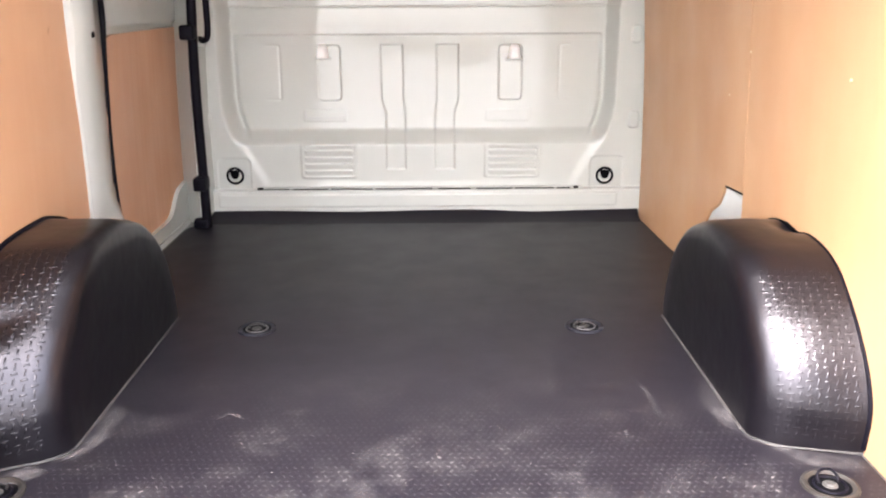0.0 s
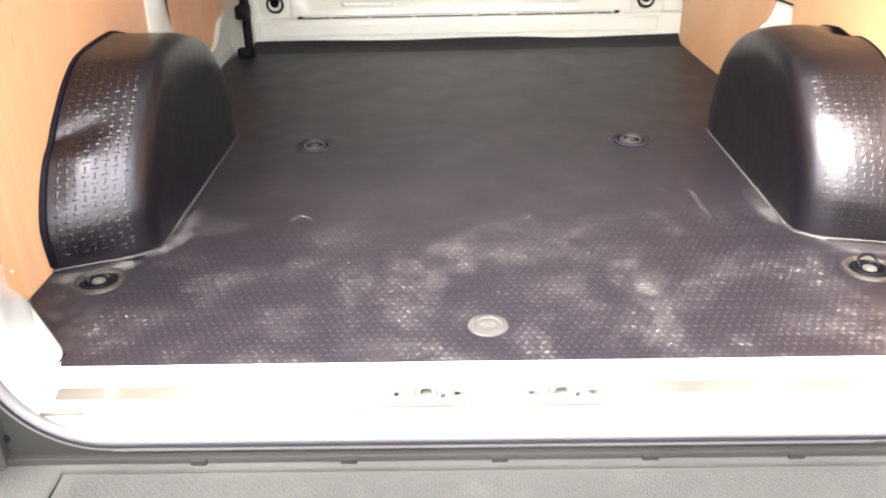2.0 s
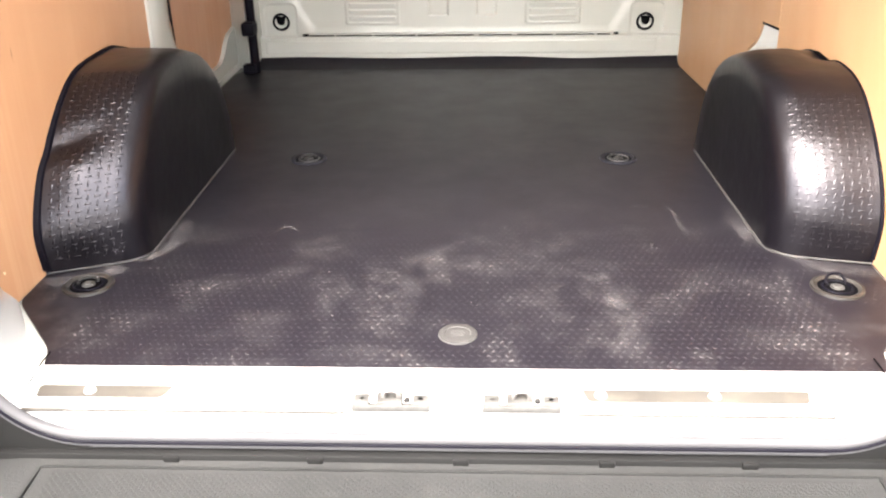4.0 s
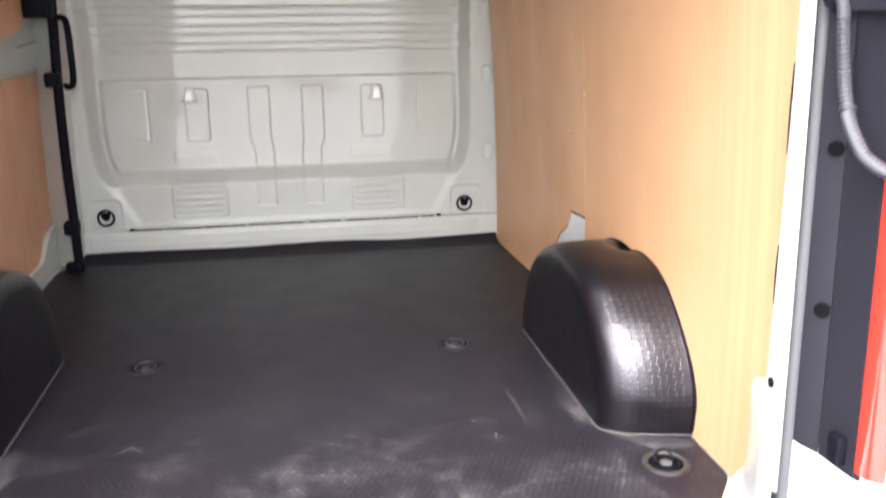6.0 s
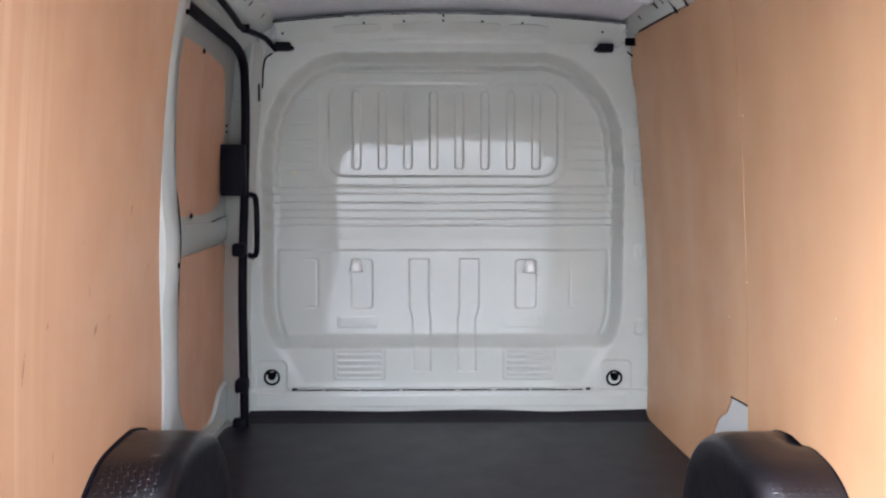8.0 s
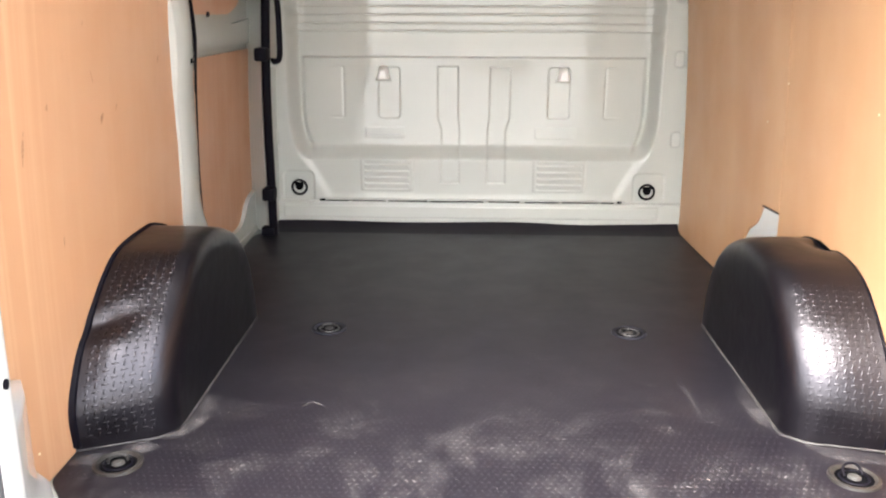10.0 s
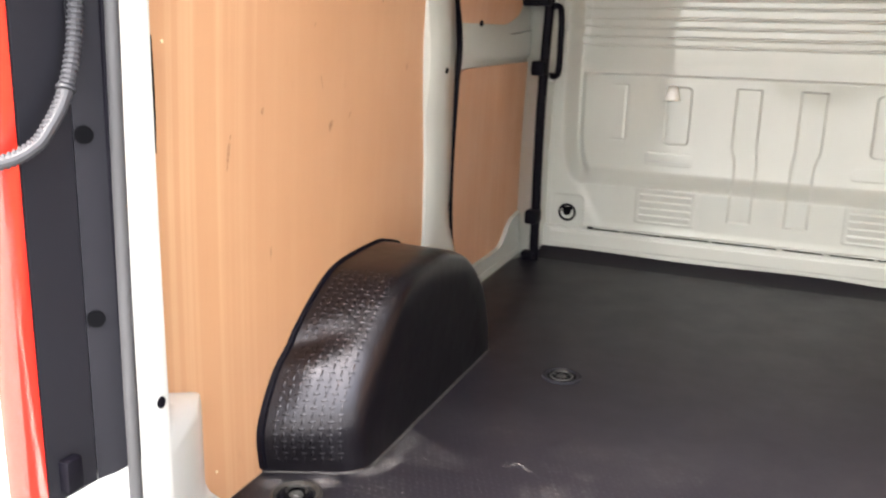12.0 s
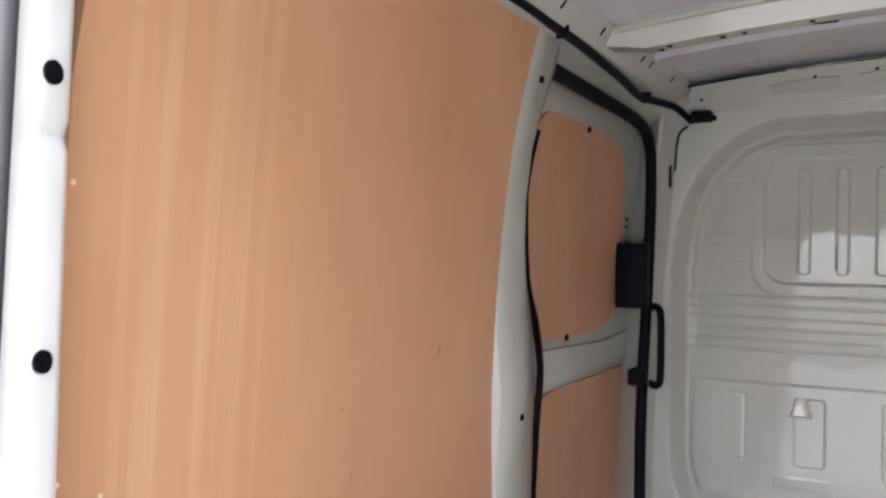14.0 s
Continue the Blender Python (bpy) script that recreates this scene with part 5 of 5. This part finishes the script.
def striker(x):
    st = empty("door_striker", (x, 0.838, -0.009))
    bm = bmesh.new()
    for x0, x1, y1 in ((-0.052, -0.030, 0.012), (-0.020, 0.016, 0.016), (0.030, 0.052, 0.010)):
        box(bm, x0, x1, -0.010, y1, -0.006, 0.0050, bevel=0.002)
    box(bm, -0.054, 0.054, -0.012, -0.006, -0.010, 0.001, bevel=0.001)
    part("plate", bm, M_ZINC, st, "grey zinc striker plate")
    path = smooth_path([(-0.010, 0.0, 0.0), (-0.010, 0.002, 0.010), (-0.006, 0.003, 0.015), (0.006, 0.003, 0.015), (0.010, 0.002, 0.010), (0.010, 0.0, 0.0)], 4)
    part("loop", tube(bmesh.new(), path, 0.0036, 8), M_IRON, st, "steel striker loop")
    for a in (-0.040, 0.022, 0.041):
        part("bolt", disc(bmesh.new(), (a, 0.0, 0.003), (0, 0, 1), 0.0048, 0.004, 6, 0.001), M_DULL, st, "dark bolt head")
    return tagged(st, "zinc door striker bolted to the rear sill", "striker", group="door strikers")


striker(-0.085)
striker(0.095)

# rubber seal round the opening: two lips, swept along its rounded frame
def frame_path(grow, y):
    w, b, t, r = OPEN_X + grow, OPEN_B - grow, OPEN_T + grow, OPEN_R + grow
    pts = []
    for cx, cz, a0 in ((w - r, t - r, 0), (-w + r, t - r, 90), (-w + r, b + r, 180), (w - r, b + r, 270)):
        for k in range(15):
            a = radians(a0 + 90 * k / 14)
            pts.append(Vector((cx + r * math.cos(a), y, cz + r * math.sin(a))))
    filled = []
    for p, q in zip(pts, pts[1:] + pts[:1]):
        m = 10 if (q - p).length > 0.5 else 1
        filled += [p.lerp(q, k / m) for k in range(m)]
    pts = filled
    pts = [Vector((p.x - math.copysign(bow_in(p.z, math.copysign(1, p.x)), p.x), p.y + LEAN * max(0.0, p.z), p.z)) for p in pts]
    return pts + [pts[0]]


seal = empty("rear_door_seal", (0, SEAL_Y, 0))
for name, grow, y, rad, mat, lab in (("seal_bulb", 0.002, SEAL_Y - 0.012, 0.0080, M_SEAL, ""), ("seal_lip", 0.0155, SEAL_Y - 0.011, 0.0068, M_SEAL, ""), ("seal_channel", 0.0092, SEAL_Y - 0.0175, 0.0032, M_BLACK, "black gap between the seal lips")):
    bm = bmesh.new()
    pts = [p - Vector((0, SEAL_Y, 0)) for p in frame_path(grow, y)]
    rings = []
    for i, p in enumerate(pts):
        a = pts[i - 1] if i else pts[-2]
        b = pts[i + 1] if i < len(pts) - 1 else pts[1]
        d = (b - a).normalized()
        out = d.cross(Vector((0, 1, 0))).normalized()
        rings.append([p + out * math.cos(q) * rad + Vector((0, math.sin(q) * rad, 0)) for q in (2 * math.pi * k / 10 for k in range(10))])
    loft(bm, rings, caps=False)
    part(name, bm, mat, seal, lab, smooth=60)
tagged(seal, "grey rubber seal round the rear opening", "door seal")

# rear header, out of the way above the opening
rh = part("rear_header", boxed(-0.72, 0.72, 0.82, 0.93, 1.335, 1.47, bevel=0.012), M_WHITE)
tagged(rh, "white painted steel header above the rear opening", "door header", kind="structure")

# ---- outside: quarter panels, tail lamps, conduits, bumper ----
HOUSE_Z0, HOUSE_Z1 = 0.235, 0.985


def lean_in(z):
    """How far the rear corner draws inward at height z."""
    return 0.004 - 0.012 * max(0.0, z) ** 2


for name, s in (("rear_corner_left", -1), ("rear_corner_right", 1)):
    bm = bmesh.new()
    for z0, z1 in ((-0.16, HOUSE_Z0 - 0.004), (HOUSE_Z1 + 0.004, 1.48)):
        rings = []
        for i in range(7):
            z = z0 + (z1 - z0) * i / 6
            rings.append([Vector((s * (a + lean_in(z)), b + 0.02 * (z - 0.4), z)) for a, b in ((0.650, 0.836), (0.656, 0.804), (0.674, 0.790), (0.692, 0.725), (0.715, 0.708), (0.77, 0.715), (0.82, 0.75), (0.862, 0.82), (0.862, 0.90), (0.80, 0.93), (0.66, 0.85))])
        loft(bm, rings)
    corner = part(name, bm, M_WHITE_BRIGHT, smooth=50)
    tagged(corner, "white painted rear corner of the van body", "van corner", kind="structure")

    lamp = empty("tail_lamp", (s * 0.70, 0.77, 0.0))
    off = Vector((s * 0.70, 0.77, 0.0))

    def lamp_part(nm, prof, z0, z1, mat, label="", cut=0.0):
        bmq = bmesh.new()
        rr = []
        for i in range(9):
            t = i / 8
            z = z0 + (z1 - z0) * t
            rr.append([Vector((s * (a + lean_in(z)), b + 0.02 * (z - 0.4), z - cut * (a - 0.64))) - off for a, b in prof])
        loft(bmq, rr)
        return part(nm, bmq, mat, lamp, label, smooth=50)

    lamp_part("hole_flange", ((0.649, 0.836), (0.655, 0.803), (0.672, 0.787), (0.682, 0.80), (0.67, 0.845)), HOUSE_Z0, HOUSE_Z1, M_PLASTIC, cut=0.4)
    lamp_part("housing_side", ((0.672, 0.786), (0.680, 0.725), (0.690, 0.722), (0.702, 0.80), (0.686, 0.80)), HOUSE_Z0, HOUSE_Z1, M_PLASTIC, "dark grey plastic housing side", cut=0.4)
    lamp_part("lens", ((0.680, 0.722), (0.682, 0.704), (0.690, 0.690), (0.699, 0.688), (0.699, 0.7225)), HOUSE_Z0 - 0.005, HOUSE_Z1 - 0.06, M_RED, "glossy red lens rim")
    lens_face = ((0.6995, 0.6885), (0.76, 0.697), (0.81, 0.735), (0.845, 0.80), (0.84, 0.86), (0.705, 0.80), (0.6995, 0.7225))
    lamp_part("stop_lens", lens_face, 0.622, HOUSE_Z1 - 0.06, M_RED, "glossy red upper lens")
    lamp_part("clear_lens", lens_face, HOUSE_Z0 - 0.005, 0.620, M_CLEAR, "pale clear lower lens")
    lamp_part("upper_block", ((0.654, 0.800), (0.664, 0.776), (0.663, 0.722), (0.69, 0.72), (0.70, 0.80), (0.672, 0.81)), 0.80, HOUSE_Z1 + 0.002, M_PLASTIC, "raised dark plastic block")
    lamp_part("ledge", ((0.650, 0.803), (0.660, 0.772), (0.659, 0.718), (0.69, 0.72), (0.70, 0.80), (0.672, 0.812)), 0.836, 0.851, M_BLACK, "dark ledge above the conduit")
    for z in (0.425, 0.635, 0.940):
        y = 0.7945 if z < 0.7 else 0.7825
        lamp_part_bm = disc(bmesh.new(), Vector((s * (0.6640 + lean_in(z)), y + 0.02 * (z - 0.4), z)) - off, (s * -0.73, -0.68, 0), 0.010, 0.006, 16)
        part("screw_hole", lamp_part_bm, M_HOLE, lamp, "dark screw recess")
    part("foot_clip", boxed(*sorted((s * (0.668 - 0.70), s * (0.69 - 0.70))), -0.035, -0.012, HOUSE_Z0 - 0.005, HOUSE_Z0 + 0.035, bevel=0.003), M_BLACK, lamp)
    tagged(lamp, "tall red tail lamp in a dark plastic housing", "tail lamp", group="tail lamps")

    con = empty("door_conduit", (s * 0.655, 0.76, 0.76))
    o = Vector((s * 0.655, 0.76, 0.76))
    pts = [(0.636, 0.822, 0.824), (0.644, 0.806, 0.821), (0.649, 0.798, 0.808), (0.650, 0.794, 0.785), (0.651, 0.789, 0.751), (0.651, 0.782, 0.720), (0.650, 0.772, 0.695), (0.648, 0.758, 0.672), (0.650, 0.742, 0.650), (0.656, 0.727, 0.632), (0.674, 0.702, 0.618), (0.72, 0.66, 0.612), (0.80, 0.61, 0.64)]
    fine = [Vector((s * a, b, c)) - o for a, b, c in smooth_path(pts, 40)]
    run = np.concatenate([[0], np.cumsum([(q - p).length for p, q in zip(fine, fine[1:])])])
    at = np.arange(0, run[-1], 0.00145)
    pth = [Vector(p) for p in np.stack([np.interp(at, run, [p[k] for p in fine]) for k in range(3)], -1)]
    part("sleeve", tube(bmesh.new(), pth[34:], 0.0070, 10, ripple=0.24), M_CONDUIT, con, smooth=20)
    part("elbow", tube(bmesh.new(), pth[:36], 0.0078, 12), M_CONDUIT, con, "smooth moulded elbow")
    part("collar", tube(bmesh.new(), pth[110:113], 0.0105, 14), M_CONDUIT, con, "moulded collar")
    part("liner", tube(bmesh.new(), [p - Vector((s * 0.0035, 0.001, 0)) for p in pth[113:230]], 0.0062, 10), M_CONDUIT, con, "smooth inner sleeve showing through the split")
    part("grommet", disc(bmesh.new(), Vector((s * 0.646, 0.811, 0.814)) - o, (0, 1, 0), 0.014, 0.010, 16, 0.003), M_BLACK, con, "black rubber grommet")
    part("clip", boxed(*sorted((s * -0.016, s * -0.002)), 0.045, 0.049, 0.072, 0.077, bevel=0.001), M_WHITE_BRIGHT, con, "white painted steel clip")
    tagged(con, "grey corrugated cable conduit running to the rear door", "conduit", group="door conduits")

    # rear door swung right round, seen only as the edge the conduit runs to
    rd = empty("rear_door", (s * 0.86, 0.70, 0.6))
    part("door_shell", boxed(*sorted((s * 0.01, s * 0.62)), -0.075, -0.015, -0.70, 0.86, bevel=0.02), M_WHITE_BRIGHT, rd)
    part("hinge", boxed(*sorted((s * -0.05, s * 0.04)), -0.03, 0.03, -0.30, -0.22, bevel=0.008), M_WHITE_BRIGHT, rd)
    tagged(rd, "white rear door swung wide open", "door", group="rear doors")

bumper = empty("rear_bumper", (0, 0.66, -0.15))
bo = Vector((0, 0.66, -0.15))
bm = bmesh.new()
rings = []
for x in [-0.93, -0.92, -0.88, -0.80, -0.70, -0.6, -0.45, -0.3, -0.15, 0, 0.15, 0.3, 0.45, 0.6, 0.70, 0.80, 0.88, 0.92, 0.93]:
    k = sstep(0.66, 0.93, abs(x)) * 0.16
    rings.append([Vector((x, b + k, c)) - bo for b, c in ((0.83, -0.082), (0.805, -0.083), (0.795, -0.088), (0.60, -0.100), (0.575, -0.110), (0.562, -0.13), (0.555, -0.30), (0.58, -0.40), (0.85, -0.40))])
loft(bm, rings)
part("bumper_skin", bm, M_BUMPER, bumper, smooth=50)
trows = []
for j in range(34):
    for i in range(220):
        trows.append((-0.55 + i * 0.005, 0.608 + j * 0.005, 0.8 if (i + j) % 2 else -0.8))
v, f = dashes(trows, lambda u, w: (Vector((u, w, -0.0875 - (0.795 - w) * 0.0615)) - bo, Vector((1, 0, 0)), Vector((0, 1, 0.06)).normalized()), 0.0021, 0.0007)
tagged(grid_part("step_tread", v, f[:, ::-1], M_BUMPER, bumper, "fine non-slip tread on the step", smooth=False), kind="stuff")
bm = bmesh.new()
for x0, x1, y0, y1 in ((-0.575, 0.575, 0.784, 0.788), (-0.575, -0.571, 0.60, 0.784), (0.571, 0.575, 0.60, 0.784)):
    zz = -0.0875 - (0.795 - y1) * 0.0615
    box(bm, x0, x1, y0 - bo.y, y1 - bo.y, zz - 0.014 - bo.z, zz + 0.0015 - bo.z)
part("step_border", bm, M_BUMPER, bumper, "raised border of the step")
part("valance", boxed(-0.68, 0.68, 0.80 - 0.66, 0.825 - 0.66, -0.02, 0.074, bevel=0.004), M_VALANCE, bumper, "dark strip under the seal")
for x in (-0.392, -0.19, 0.012, 0.212, 0.405):
    part("bumper_clip", boxed(x - 0.011, x + 0.011, 0.797 - 0.66, 0.803 - 0.66, 0.062, 0.0722, bevel=0.0015), M_VALANCE, bumper)
CAP = ((0.648, 0.838, 0.135), (0.652, 0.798, 0.135), (0.672, 0.782, 0.130), (0.690, 0.716, 0.112), (0.714, 0.700, 0.096), (0.772, 0.706, 0.080), (0.826, 0.744, 0.070), (0.870, 0.82, 0.060), (0.870, 0.90, 0.060))
for s in (-1, 1):
    # upright ends that wrap the rear corners
    bm = bmesh.new()
    rings = [[Vector((s * a, b, z)) - bo for a, b, z in CAP], [Vector((s * a, b, -0.13)) - bo for a, b, z in CAP]]
    rings = [[Vector((s * (a + 0.02), b + 0.02, z - 0.004)) - bo for a, b, z in CAP]] + rings
    loft(bm, rings, closed=False)
    part("corner_end", bm, M_BUMPER, bumper, smooth=40)
    # panel that fills the rounded corner under the seal
    edge = [p for p in frame_path(0.0165, 0.8105) if p.x * s > 0.44 and p.z < 0.13]
    edge.sort(key=lambda p: p.z + 0.2 * abs(p.x))
    pts = [Vector((s * 0.44, 0.8105, -0.12))] + edge + [Vector((s * 0.676, 0.8105, 0.131)), Vector((s * 0.676, 0.8105, -0.12))]
    bm = bmesh.new()
    face = bm.faces.new([bm.verts.new(Vector((p.x, 0.8105, p.z)) - bo) for p in pts])
    r = bmesh.ops.extrude_face_region(bm, geom=[face])
    bmesh.ops.translate(bm, vec=(0, 0.006, 0), verts=[g for g in r["geom"] if isinstance(g, bmesh.types.BMVert)])
    part("corner_panel", bm, M_VALANCE, bumper, "dark panel under the rounded corner")
    part("corner_screw", disc(bmesh.new(), Vector((s * 0.650, 0.8098, -0.048)) - bo, (0, -1, 0), 0.006, 0.003, 14), M_HOLE, bumper, "dark screw recess")
tagged(bumper, "grey textured plastic rear bumper with a ribbed step", "bumper")

# ---- small pieces belong to the part that carries them ----
CARRIER = {"screw_hole": "housing_side", "foot_clip": "housing_side", "ledge": "upper_block", "panel_clip": "upper_panel", "cup_ring": "cup", "edge_lip": "shell", "crown_gap": "shell",
           "bow_hole": "bow_channel", "bow_slot": "bow_channel", "scuff_mark": "sheet", "header_hole": "header_face", "pressed_pad": "header_face", "step_border": "bumper_skin",
           "bumper_clip": "valance", "collar": "sleeve", "foot_block": "strip", "opening": "cup"}
for ob in list(scene.objects):
    carrier = CARRIER.get(ob.name.split(".")[0])
    if carrier and ob.parent is not None and ob.parent.type == "EMPTY":
        for other in ob.parent.children:
            if other.name.split(".")[0] == carrier and other is not ob:
                ob.parent = other
                break
